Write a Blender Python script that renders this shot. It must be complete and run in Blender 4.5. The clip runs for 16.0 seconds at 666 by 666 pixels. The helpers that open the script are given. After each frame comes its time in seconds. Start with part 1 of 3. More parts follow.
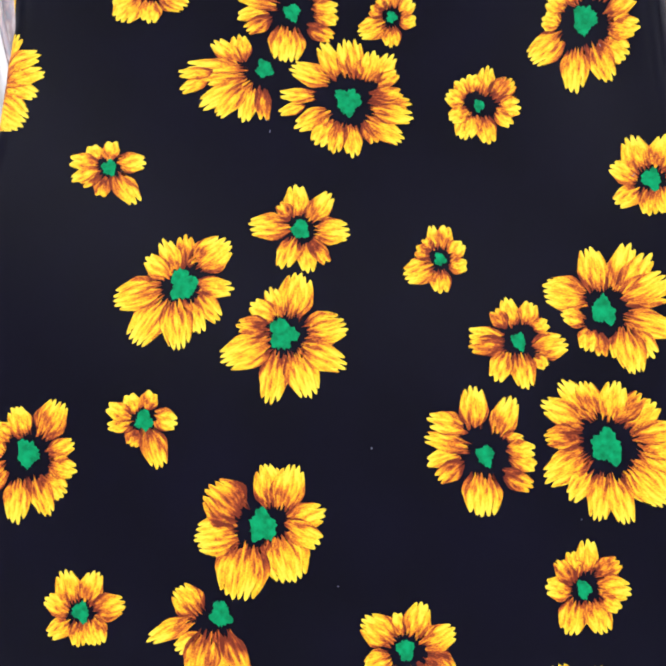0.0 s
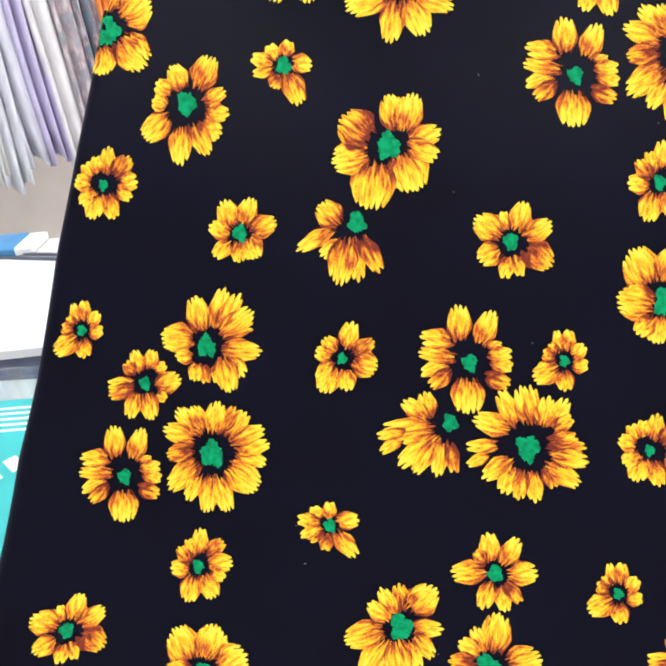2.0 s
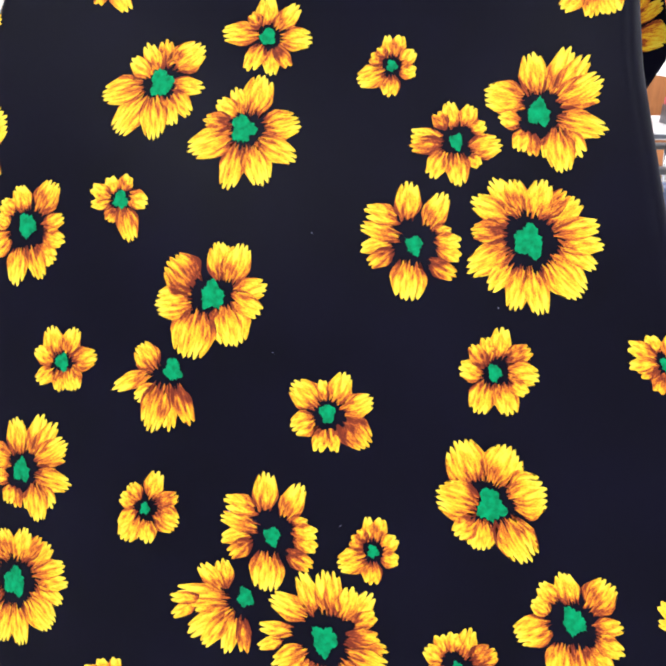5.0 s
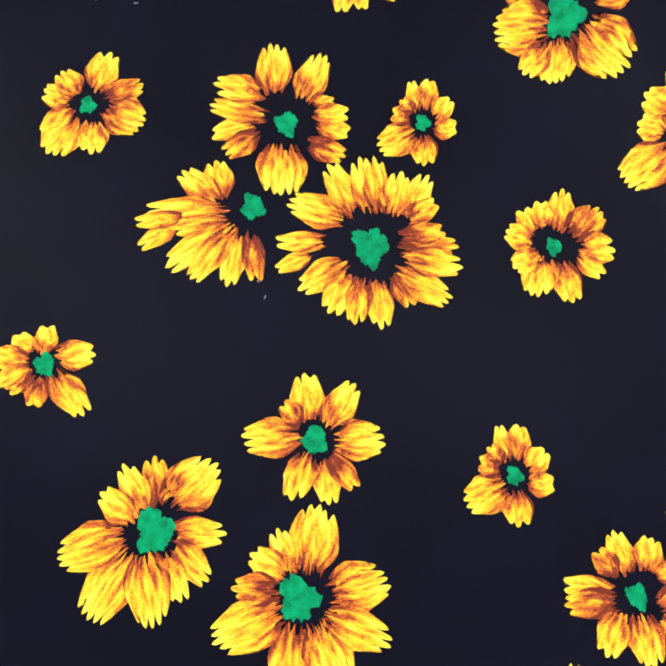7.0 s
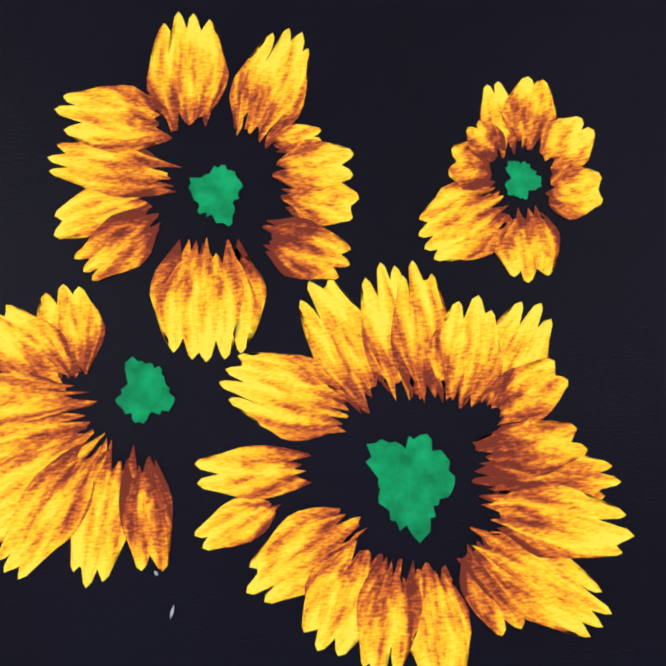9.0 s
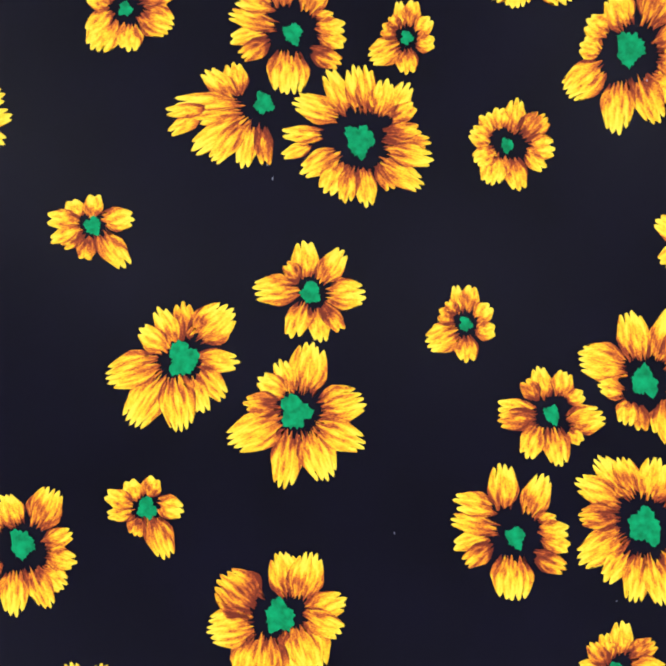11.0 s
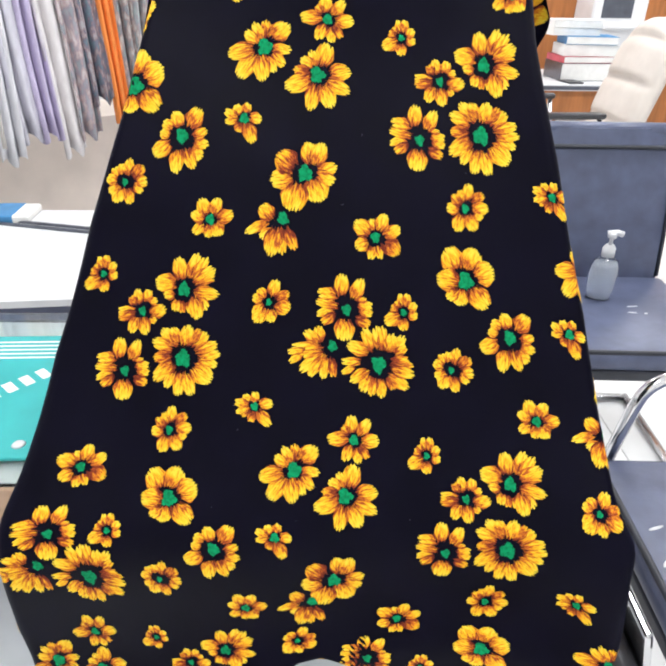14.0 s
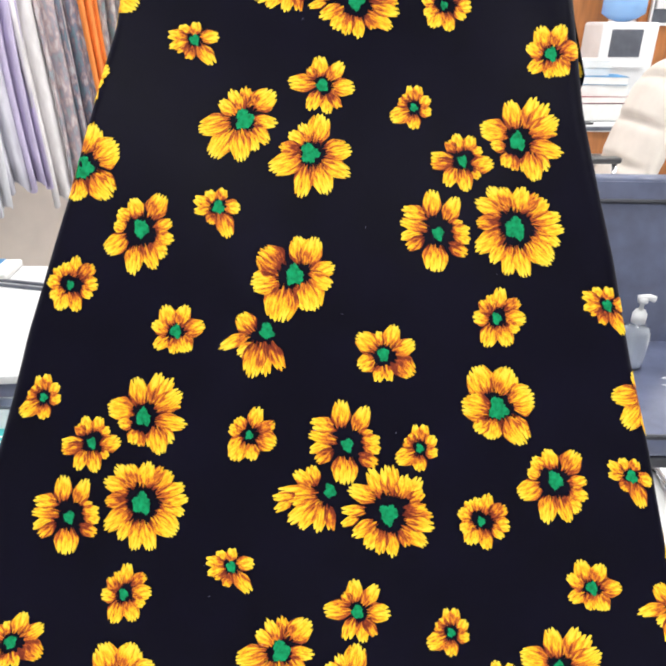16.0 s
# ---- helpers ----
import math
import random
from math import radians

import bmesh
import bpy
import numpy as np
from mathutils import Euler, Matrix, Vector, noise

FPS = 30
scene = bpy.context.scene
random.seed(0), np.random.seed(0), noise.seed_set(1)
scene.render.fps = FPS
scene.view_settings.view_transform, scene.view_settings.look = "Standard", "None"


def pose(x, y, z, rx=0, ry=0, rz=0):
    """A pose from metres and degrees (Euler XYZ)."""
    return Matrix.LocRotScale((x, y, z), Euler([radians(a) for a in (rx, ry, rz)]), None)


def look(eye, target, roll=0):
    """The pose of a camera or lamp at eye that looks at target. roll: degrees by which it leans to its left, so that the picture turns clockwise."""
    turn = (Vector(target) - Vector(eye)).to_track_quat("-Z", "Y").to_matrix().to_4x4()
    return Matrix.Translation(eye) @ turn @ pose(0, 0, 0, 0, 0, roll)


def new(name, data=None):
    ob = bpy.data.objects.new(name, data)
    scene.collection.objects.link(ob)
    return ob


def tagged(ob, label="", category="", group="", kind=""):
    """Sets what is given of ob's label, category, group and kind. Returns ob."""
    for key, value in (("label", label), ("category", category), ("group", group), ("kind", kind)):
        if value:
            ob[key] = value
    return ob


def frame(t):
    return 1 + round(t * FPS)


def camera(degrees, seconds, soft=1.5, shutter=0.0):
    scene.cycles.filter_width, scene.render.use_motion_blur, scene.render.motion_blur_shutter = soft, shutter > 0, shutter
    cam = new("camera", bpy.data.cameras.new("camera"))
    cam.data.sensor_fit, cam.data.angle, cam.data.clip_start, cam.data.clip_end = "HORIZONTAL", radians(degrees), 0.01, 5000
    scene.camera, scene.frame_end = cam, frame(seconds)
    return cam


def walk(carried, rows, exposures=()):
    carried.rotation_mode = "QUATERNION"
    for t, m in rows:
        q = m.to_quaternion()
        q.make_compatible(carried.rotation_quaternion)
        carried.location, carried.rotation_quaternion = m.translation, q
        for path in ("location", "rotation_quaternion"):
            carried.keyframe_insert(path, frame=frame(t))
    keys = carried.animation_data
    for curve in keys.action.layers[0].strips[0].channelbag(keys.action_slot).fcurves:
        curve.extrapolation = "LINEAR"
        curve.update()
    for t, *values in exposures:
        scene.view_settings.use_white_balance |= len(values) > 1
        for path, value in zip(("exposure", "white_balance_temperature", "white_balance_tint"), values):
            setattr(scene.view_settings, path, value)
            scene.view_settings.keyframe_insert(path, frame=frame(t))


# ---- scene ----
cam = camera(56.61, 16.0, soft=2.4)
PATH = [
    (0, (0.0019, 0.0001, 1.2762), (-0.0051, 1.8432, 0.4999), -1.36),
    (0.5, (0.0025, -0.0291, 1.2330), (-0.0666, 1.7913, 0.4075), -4.55),
    (1, (-0.0086, -0.0703, 1.1925), (-0.1726, 1.7145, 0.3051), -1.99),
    (1.5, (-0.0304, -0.1398, 1.1465), (-0.2259, 1.6411, 0.2575), 2.89),
    (2, (-0.0806, -0.1654, 1.1189), (-0.1512, 1.5882, 0.1600), -4.81),
    (2.5, (-0.1378, -0.2609, 1.0876), (0.0044, 1.4977, 0.1458), -8.18),
    (3, (-0.1236, -0.3199, 1.0753), (0.0756, 1.4640, 0.1934), 0.03),
    (3.2, (-0.0645, -0.3271, 1.0728), (0.1312, 1.4713, 0.2199), 1.68),
    (5.3, (0.1075, -0.0417, 1.2212), (-0.2011, 1.7338, 0.3536), -0.16),
    (5.5, (0.1148, -0.0217, 1.2499), (-0.1949, 1.7643, 0.4047), 1.22),
    (6, (0.1224, 0.0486, 1.3013), (-0.3271, 1.8150, 0.4781), 2.76),
    (6.5, (0.0552, 0.1140, 1.3178), (-0.1722, 1.9429, 0.5410), 0.65),
    (7, (-0.0035, 0.1545, 1.3395), (-0.0296, 1.9977, 0.5636), -4.62),
    (7.5, (-0.0255, 0.2223, 1.3572), (0.0039, 2.0542, 0.5552), -4.47),
    (8, (-0.0318, 0.3044, 1.3614), (-0.2319, 2.1475, 0.6110), -5.43),
    (8.5, (-0.0071, 0.3417, 1.3474), (-0.2299, 2.1651, 0.5566), -8.55),
    (9, (0.0092, 0.3496, 1.3472), (-0.1148, 2.1467, 0.4782), -7.66),
    (9.5, (0.0021, 0.3290, 1.3432), (-0.0480, 2.0869, 0.3906), -6.08),
    (10, (-0.0158, 0.2628, 1.3366), (0.0211, 2.0107, 0.3652), -3.67),
    (10.2, (-0.0228, 0.2275, 1.3370), (0.0435, 1.9670, 0.3523), -3.11),
    (12.3, (0.0080, -0.2028, 1.2947), (-0.0426, 1.5972, 0.4245), 0.07),
    (12.5, (-0.0002, -0.2414, 1.2826), (-0.0167, 1.5570, 0.4077), -0.25),
    (13, (-0.0348, -0.3473, 1.2527), (-0.0073, 1.4336, 0.3429), -0.97),
    (13.5, (-0.0327, -0.4211, 1.2426), (0.0465, 1.3668, 0.3498), 0.96),
    (14, (-0.0235, -0.4502, 1.2186), (0.0090, 1.2921, 0.2371), 0.79),
    (14.5, (-0.0517, -0.4675, 1.1750), (0.0291, 1.2367, 0.1315), 1.01),
    (15, (-0.0588, -0.4598, 1.1662), (0.0382, 1.2888, 0.2003), 1.22),
    (15.5, (-0.0437, -0.3883, 1.2017), (0.0479, 1.3872, 0.2856), 1.00),
    (16, (-0.0148, -0.2569, 1.2371), (0.0059, 1.5304, 0.3398), 0.39),
]
walk(cam, [(t, look(eye, target, roll)) for t, eye, target, roll in PATH], [(0.0, -0.10, 6450, 10), (2.5, -0.07, 6450, 10), (5.5, 0.06, 6350, 10), (7.5, -0.05, 6400, 10), (9.2, -0.36, 6600, 10), (10.0, -0.26, 6550, 10), (12.5, -0.10, 6450, 10), (13.5, -0.14, 6500, 10), (14.5, -0.34, 6650, 10), (15.3, -0.34, 6700, 10), (16.0, -0.18, 6800, 10)])

# ---- world and lights ----
world = bpy.data.worlds.new("shop_air")
scene.world = world
world.use_nodes = True
world.node_tree.nodes["Background"].inputs[0].default_value = (0.75, 0.85, 1.0, 1)
world.node_tree.nodes["Background"].inputs[1].default_value = 0.12


def area(name, x, y, z, sx, sy, watts, colour=(1, 0.97, 0.94), rx=0, ry=0):
    lamp = bpy.data.lights.new(name, "AREA")
    lamp.shape, lamp.size, lamp.size_y, lamp.energy, lamp.color = "RECTANGLE", sx, sy, watts, colour
    ob = new(name, lamp)
    ob.matrix_world = pose(x, y, z, rx, ry, 0)
    return ob


# ceiling lamps added out of view to light the room evenly
LAMPS = [(-0.9, -1.0), (0.9, -1.0), (-0.9, 1.4), (0.9, 1.4), (-0.9, 3.6), (0.9, 3.6), (2.6, 1.4), (2.6, 3.6)]
for lx, ly in LAMPS:
    area("added_ceiling_lamp", lx, ly, 2.735, 0.58, 0.58, 30 if ly < 0 else 27, (0.96, 0.98, 1.0))


# ---- materials ----
def mat(name, colour, rough=0.6, metal=0.0, vary=0.12, scale=8.0, bump=0.0, bscale=60.0, stretch=(1, 1, 1), **extra):
    m = bpy.data.materials.new(name)
    m.use_nodes = True
    nt = m.node_tree
    b = nt.nodes["Principled BSDF"]
    tc = nt.nodes.new("ShaderNodeTexCoord")
    mp = nt.nodes.new("ShaderNodeMapping")
    mp.inputs["Scale"].default_value = stretch
    nt.links.new(tc.outputs["Object"], mp.inputs["Vector"])
    n1 = nt.nodes.new("ShaderNodeTexNoise")
    n1.inputs["Scale"].default_value, n1.inputs["Detail"].default_value = scale, 6
    nt.links.new(mp.outputs[0], n1.inputs["Vector"])
    ramp = nt.nodes.new("ShaderNodeValToRGB")
    lo = [max(0.0, c * (1 - vary)) for c in colour]
    hi = [min(1.0, c * (1 + vary)) for c in colour]
    ramp.color_ramp.elements[0].position, ramp.color_ramp.elements[1].position = 0.3, 0.7
    ramp.color_ramp.elements[0].color, ramp.color_ramp.elements[1].color = (*lo, 1), (*hi, 1)
    nt.links.new(n1.outputs["Fac"], ramp.inputs["Fac"])
    nt.links.new(ramp.outputs["Color"], b.inputs["Base Color"])
    n2 = nt.nodes.new("ShaderNodeTexNoise")
    n2.inputs["Scale"].default_value, n2.inputs["Detail"].default_value = scale * 0.4, 3
    nt.links.new(mp.outputs[0], n2.inputs["Vector"])
    mr = nt.nodes.new("ShaderNodeMapRange")
    mr.inputs["To Min"].default_value, mr.inputs["To Max"].default_value = max(0.0, rough - 0.06), min(1.0, rough + 0.06)
    nt.links.new(n2.outputs["Fac"], mr.inputs["Value"])
    nt.links.new(mr.outputs[0], b.inputs["Roughness"])
    b.inputs["Metallic"].default_value = metal
    for key, value in extra.items():
        b.inputs[key.replace("_", " ")].default_value = value
    if bump:
        nb = nt.nodes.new("ShaderNodeTexNoise")
        nb.inputs["Scale"].default_value, nb.inputs["Detail"].default_value = bscale, 4
        nt.links.new(mp.outputs[0], nb.inputs["Vector"])
        bp = nt.nodes.new("ShaderNodeBump")
        bp.inputs["Strength"].default_value, bp.inputs["Distance"].default_value = bump, 0.004
        nt.links.new(nb.outputs["Fac"], bp.inputs["Height"])
        nt.links.new(bp.outputs[0], b.inputs["Normal"])
    return m


def weave(m, strength=0.25):
    """Adds the fine thread relief of a plain weave, in the cloth's own coordinates."""
    nt = m.node_tree
    b = nt.nodes["Principled BSDF"]
    uv = nt.nodes.new("ShaderNodeUVMap")
    uv.uv_map = "cloth"
    mp = nt.nodes.new("ShaderNodeMapping")
    mp.inputs["Scale"].default_value = (700, 2300, 1)
    nt.links.new(uv.outputs[0], mp.inputs["Vector"])
    wa = nt.nodes.new("ShaderNodeTexNoise")
    wa.inputs["Scale"].default_value, wa.inputs["Detail"].default_value = 1.0, 2
    nt.links.new(mp.outputs[0], wa.inputs["Vector"])
    bp = nt.nodes.new("ShaderNodeBump")
    bp.inputs["Strength"].default_value, bp.inputs["Distance"].default_value = strength, 0.0004
    nt.links.new(wa.outputs["Fac"], bp.inputs["Height"])
    nt.links.new(bp.outputs[0], b.inputs["Normal"])
    return wa


def petal_material():
    m = bpy.data.materials.new("printed_petal")
    m.use_nodes = True
    nt = m.node_tree
    b = nt.nodes["Principled BSDF"]
    uv = nt.nodes.new("ShaderNodeUVMap")
    uv.uv_map = "petal"
    sep = nt.nodes.new("ShaderNodeSeparateXYZ")
    nt.links.new(uv.outputs[0], sep.inputs[0])
    mp = nt.nodes.new("ShaderNodeMapping")
    mp.inputs["Scale"].default_value = (2.0, 2.3, 1)
    nt.links.new(uv.outputs[0], mp.inputs["Vector"])
    streak = nt.nodes.new("ShaderNodeTexNoise")
    streak.inputs["Scale"].default_value, streak.inputs["Detail"].default_value = 1.6, 3
    nt.links.new(mp.outputs[0], streak.inputs["Vector"])
    cuv = nt.nodes.new("ShaderNodeUVMap")
    cuv.uv_map = "cloth"
    mp2 = nt.nodes.new("ShaderNodeMapping")
    mp2.inputs["Scale"].default_value = (620, 1900, 1)
    nt.links.new(cuv.outputs[0], mp2.inputs["Vector"])
    speck = nt.nodes.new("ShaderNodeTexNoise")
    speck.inputs["Scale"].default_value, speck.inputs["Detail"].default_value = 1.0, 2
    nt.links.new(mp2.outputs[0], speck.inputs["Vector"])
    a = nt.nodes.new("ShaderNodeMath")
    a.operation = "MULTIPLY_ADD"
    a.inputs[1].default_value, a.inputs[2].default_value = 2.1, -1.08
    nt.links.new(streak.outputs["Fac"], a.inputs[0])
    c = nt.nodes.new("ShaderNodeMath")
    c.operation = "ADD"
    nt.links.new(a.outputs[0], c.inputs[0])
    nt.links.new(sep.outputs["X"], c.inputs[1])
    d = nt.nodes.new("ShaderNodeMath")
    d.operation = "MULTIPLY_ADD"
    d.inputs[1].default_value = 0.95
    nt.links.new(speck.outputs["Fac"], d.inputs[0])
    nt.links.new(c.outputs[0], d.inputs[2])
    e = nt.nodes.new("ShaderNodeMath")
    e.operation = "SUBTRACT"
    e.inputs[1].default_value = 0.42
    nt.links.new(d.outputs[0], e.inputs[0])
    ramp = nt.nodes.new("ShaderNodeValToRGB")
    el = ramp.color_ramp.elements
    el[0].position, el[0].color = 0.0, (0.15, 0.016, 0.004, 1)
    el[1].position, el[1].color = 1.0, (0.93, 0.66, 0.055, 1)
    for pos, col in ((0.20, (0.40, 0.065, 0.012, 1)), (0.40, (0.68, 0.18, 0.010, 1)), (0.58, (0.85, 0.40, 0.009, 1)), (0.76, (0.89, 0.54, 0.014, 1))):
        k = el.new(pos)
        k.color = col
    nt.links.new(e.outputs[0], ramp.inputs["Fac"])
    nt.links.new(ramp.outputs["Color"], b.inputs["Base Color"])
    b.inputs["Roughness"].default_value = 0.7
    b.inputs["Specular IOR Level"].default_value = 0.25
    weave(m, 0.3)
    return m


BLACK = mat("black_cloth", (0.0027, 0.0024, 0.0086), 0.46, vary=0.25, scale=14, Specular_IOR_Level=0.06, Sheen_Weight=0.015, Sheen_Roughness=0.35, Sheen_Tint=(0.7, 0.8, 1.0, 1))
weave(BLACK, 0.2)
PETAL = petal_material()
GREEN = mat("printed_green", (0.001, 0.245, 0.090), 0.7, vary=0.40, scale=220, Specular_IOR_Level=0.10)
weave(GREEN, 0.3)
WALL = mat("white_paint", (0.82, 0.82, 0.82), 0.7, vary=0.04, scale=3, bump=0.05, bscale=200)
CEIL = mat("ceiling_paint", (0.85, 0.85, 0.85), 0.8, vary=0.03, scale=2)
TILE = mat("floor_tile_glaze", (0.86, 0.87, 0.87), 0.14, vary=0.05, scale=5)
GROUT = mat("grout", (0.55, 0.55, 0.54), 0.85, vary=0.15, scale=60)
LEATHER = mat("grey_leather", (0.098, 0.115, 0.190), 0.36, vary=0.15, scale=20, bump=0.12, bscale=240)
PIPING = mat("dark_piping", (0.03, 0.033, 0.045), 0.45, vary=0.2, scale=30)
CHROME = mat("chrome", (0.8, 0.8, 0.82), 0.12, 1.0, vary=0.03, scale=12)
BLACKPLASTIC = mat("black_plastic", (0.03, 0.03, 0.035), 0.35, vary=0.2, scale=20)
WHITEPLASTIC = mat("white_plastic", (0.74, 0.75, 0.77), 0.35, vary=0.04, scale=10)
CREAM = mat("cream_leather", (0.66, 0.60, 0.55), 0.45, vary=0.05, scale=14, bump=0.1, bscale=200)
WOOD = mat("orange_veneer", (0.40, 0.145, 0.042), 0.4, vary=0.22, scale=5, stretch=(6, 6, 0.7))
TAN = mat("pale_veneer", (0.50, 0.33, 0.22), 0.5, vary=0.15, scale=5, stretch=(1, 6, 6))
PAPER = mat("paper", (0.82, 0.82, 0.80), 0.8, vary=0.05, scale=30)
TEAL = mat("teal_cover", (0.03, 0.42, 0.42), 0.35, vary=0.12, scale=9)
BLUE = mat("blue_cover", (0.06, 0.24, 0.48), 0.45, vary=0.12, scale=14)
RED = mat("red_cover", (0.55, 0.10, 0.13), 0.5, vary=0.15, scale=14)
STEEL = mat("dark_trim", (0.13, 0.14, 0.17), 0.3, 0.7, vary=0.15, scale=20)
BEIGE = mat("beige_board", (0.76, 0.67, 0.60), 0.7, vary=0.1, scale=4)
# glow for the added ceiling panels
GLOWPANEL = bpy.data.materials.new("lamp_diffuser")
GLOWPANEL.use_nodes = True
GLOWPANEL.node_tree.nodes["Principled BSDF"].inputs["Emission Color"].default_value = (1, 0.98, 0.95, 1)
GLOWPANEL.node_tree.nodes["Principled BSDF"].inputs["Emission Strength"].default_value = 4.0


def glass(name, colour, rough=0.02, ior=1.45):
    m = bpy.data.materials.new(name)
    m.use_nodes = True
    b = m.node_tree.nodes["Principled BSDF"]
    b.inputs["Base Color"].default_value = (*colour, 1)
    b.inputs["Roughness"].default_value = rough
    b.inputs["IOR"].default_value = ior
    b.inputs["Transmission Weight"].default_value = 1.0
    return m


GLASS = glass("table_glass", (0.90, 0.97, 0.95))
CLEAR = glass("clear_bottle_plastic", (0.98, 0.99, 1.0), 0.04, 1.06)
CLEAR.node_tree.nodes["Principled BSDF"].inputs["Coat Weight"].default_value = 0.8
GEL = glass("sanitizer_gel", (0.88, 0.94, 1.0), 0.12, 1.1)
GEL.node_tree.nodes["Principled BSDF"].inputs["Transmission Weight"].default_value = 0.6
BLUEWATER = glass("blue_bottle", (0.35, 0.58, 0.9), 0.15, 1.1)
BLUEWATER.node_tree.nodes["Principled BSDF"].inputs["Transmission Weight"].default_value = 0.5


# ---- mesh helpers ----
def part(name, bm, material, parent=None, label="", smooth=False):
    me = bpy.data.meshes.new(name)
    bmesh.ops.recalc_face_normals(bm, faces=bm.faces) if not smooth == "keep" else None
    bm.to_mesh(me)
    bm.free()
    me.materials.append(material)
    if smooth:
        for p in me.polygons:
            p.use_smooth = True
    ob = new(name, me)
    if parent is not None:
        ob.parent = parent
    if label:
        tagged(ob, label)
    return ob


def box(sx, sy, sz, m=None, bevel=0.004, seg=2):
    bm = bmesh.new()
    bmesh.ops.create_cube(bm, size=1.0)
    bmesh.ops.scale(bm, vec=(sx, sy, sz), verts=bm.verts)
    if bevel:
        bmesh.ops.bevel(bm, geom=bm.edges[:], offset=bevel, segments=seg, affect="EDGES", profile=0.5)
    if m is not None:
        bm.transform(m)
    return bm


def join(*bms):
    out = bms[0]
    for other in bms[1:]:
        me = bpy.data.meshes.new("tmp")
        other.to_mesh(me)
        other.free()
        out.from_mesh(me)
        bpy.data.meshes.remove(me)
    return out


def lathe(profile, n=32, m=None):
    bm = bmesh.new()
    rings = []
    for r, z in profile:
        rings.append([bm.verts.new((r * math.cos(6.28318 * k / n), r * math.sin(6.28318 * k / n), z)) for k in range(n)])
    for a, b in zip(rings, rings[1:]):
        for k in range(n):
            bm.faces.new((a[k], a[(k + 1) % n], b[(k + 1) % n], b[k]))
    bm.faces.new(list(reversed(rings[0])))
    bm.faces.new(rings[-1])
    if m is not None:
        bm.transform(m)
    return bm


def tube(points, radius, n=10):
    """A bent round bar through the points."""
    bm = bmesh.new()
    pts = [Vector(p) for p in points]
    rings = []
    for k, p in enumerate(pts):
        d = (pts[min(k + 1, len(pts) - 1)] - pts[max(k - 1, 0)]).normalized()
        side = d.orthogonal().normalized() if k == 0 else (side - d * side.dot(d)).normalized()
        up = d.cross(side)
        rings.append([bm.verts.new(p + radius * (math.cos(6.28318 * i / n) * side + math.sin(6.28318 * i / n) * up)) for i in range(n)])
    for a, b in zip(rings, rings[1:]):
        for i in range(n):
            bm.faces.new((a[i], a[(i + 1) % n], b[(i + 1) % n], b[i]))
    bm.faces.new(list(reversed(rings[0])))
    bm.faces.new(rings[-1])
    return bm


def rounded(points, r=0.05, n=5):
    """The points of a bent bar, with its corners rounded."""
    pts = [Vector(p) for p in points]
    out = [pts[0]]
    for a, b, c in zip(pts, pts[1:], pts[2:]):
        p, q = b + (a - b).normalized() * r, b + (c - b).normalized() * r
        out += [(1 - s) ** 2 * p + 2 * s * (1 - s) * b + s * s * q for s in [k / n for k in range(n + 1)]]
    return out + [pts[-1]]


def empty(name, m, label, category, group="", kind=""):
    ob = new(name)
    ob.matrix_world = m
    return tagged(ob, label, category, group, kind)


# ---- the room ----
X0, X1, Y0, Y1, ZC = -2.6, 4.2, -2.6, 4.9, 2.8
tagged(part("floor", box(X1 - X0 + 0.4, Y1 - Y0 + 0.4, 0.1, pose((X0 + X1) / 2, (Y0 + Y1) / 2, -0.058), 0), GROUT), "glossy white tiled floor with thin grey joints", "floor", kind="structure")
tagged(part("ceiling", box(X1 - X0 + 0.4, Y1 - Y0 + 0.4, 0.1, pose((X0 + X1) / 2, (Y0 + Y1) / 2, ZC + 0.05), 0), CEIL), "plain white ceiling", "ceiling", kind="structure")
for name, sx, sy, x, y in (("wall_north", X1 - X0 + 0.4, 0.2, (X0 + X1) / 2, Y1 + 0.1), ("wall_south", X1 - X0 + 0.4, 0.2, (X0 + X1) / 2, Y0 - 0.1),
                           ("wall_west", 0.2, Y1 - Y0, X0 - 0.1, (Y0 + Y1) / 2), ("wall_east", 0.2, Y1 - Y0, X1 + 0.1, (Y0 + Y1) / 2)):
    tagged(part(name, box(sx, sy, ZC, pose(x, y, ZC / 2), 0), WALL), "plain white painted wall", "wall", kind="structure")
# unseen glowing panels to go with the added ceiling lamps
for lx, ly in LAMPS:
    lamp = empty("added_ceiling_light", pose(lx, ly, ZC), "added square white ceiling light panel, out of view", "ceiling light", "ceiling lights")
    part("frame", box(0.66, 0.66, 0.03, pose(0, 0, -0.015), 0.004), WHITEPLASTIC, lamp)
    part("diffuser", box(0.60, 0.60, 0.012, pose(0, 0, -0.034), 0.003), GLOWPANEL, lamp)
FLOOR = bpy.data.objects["floor"]


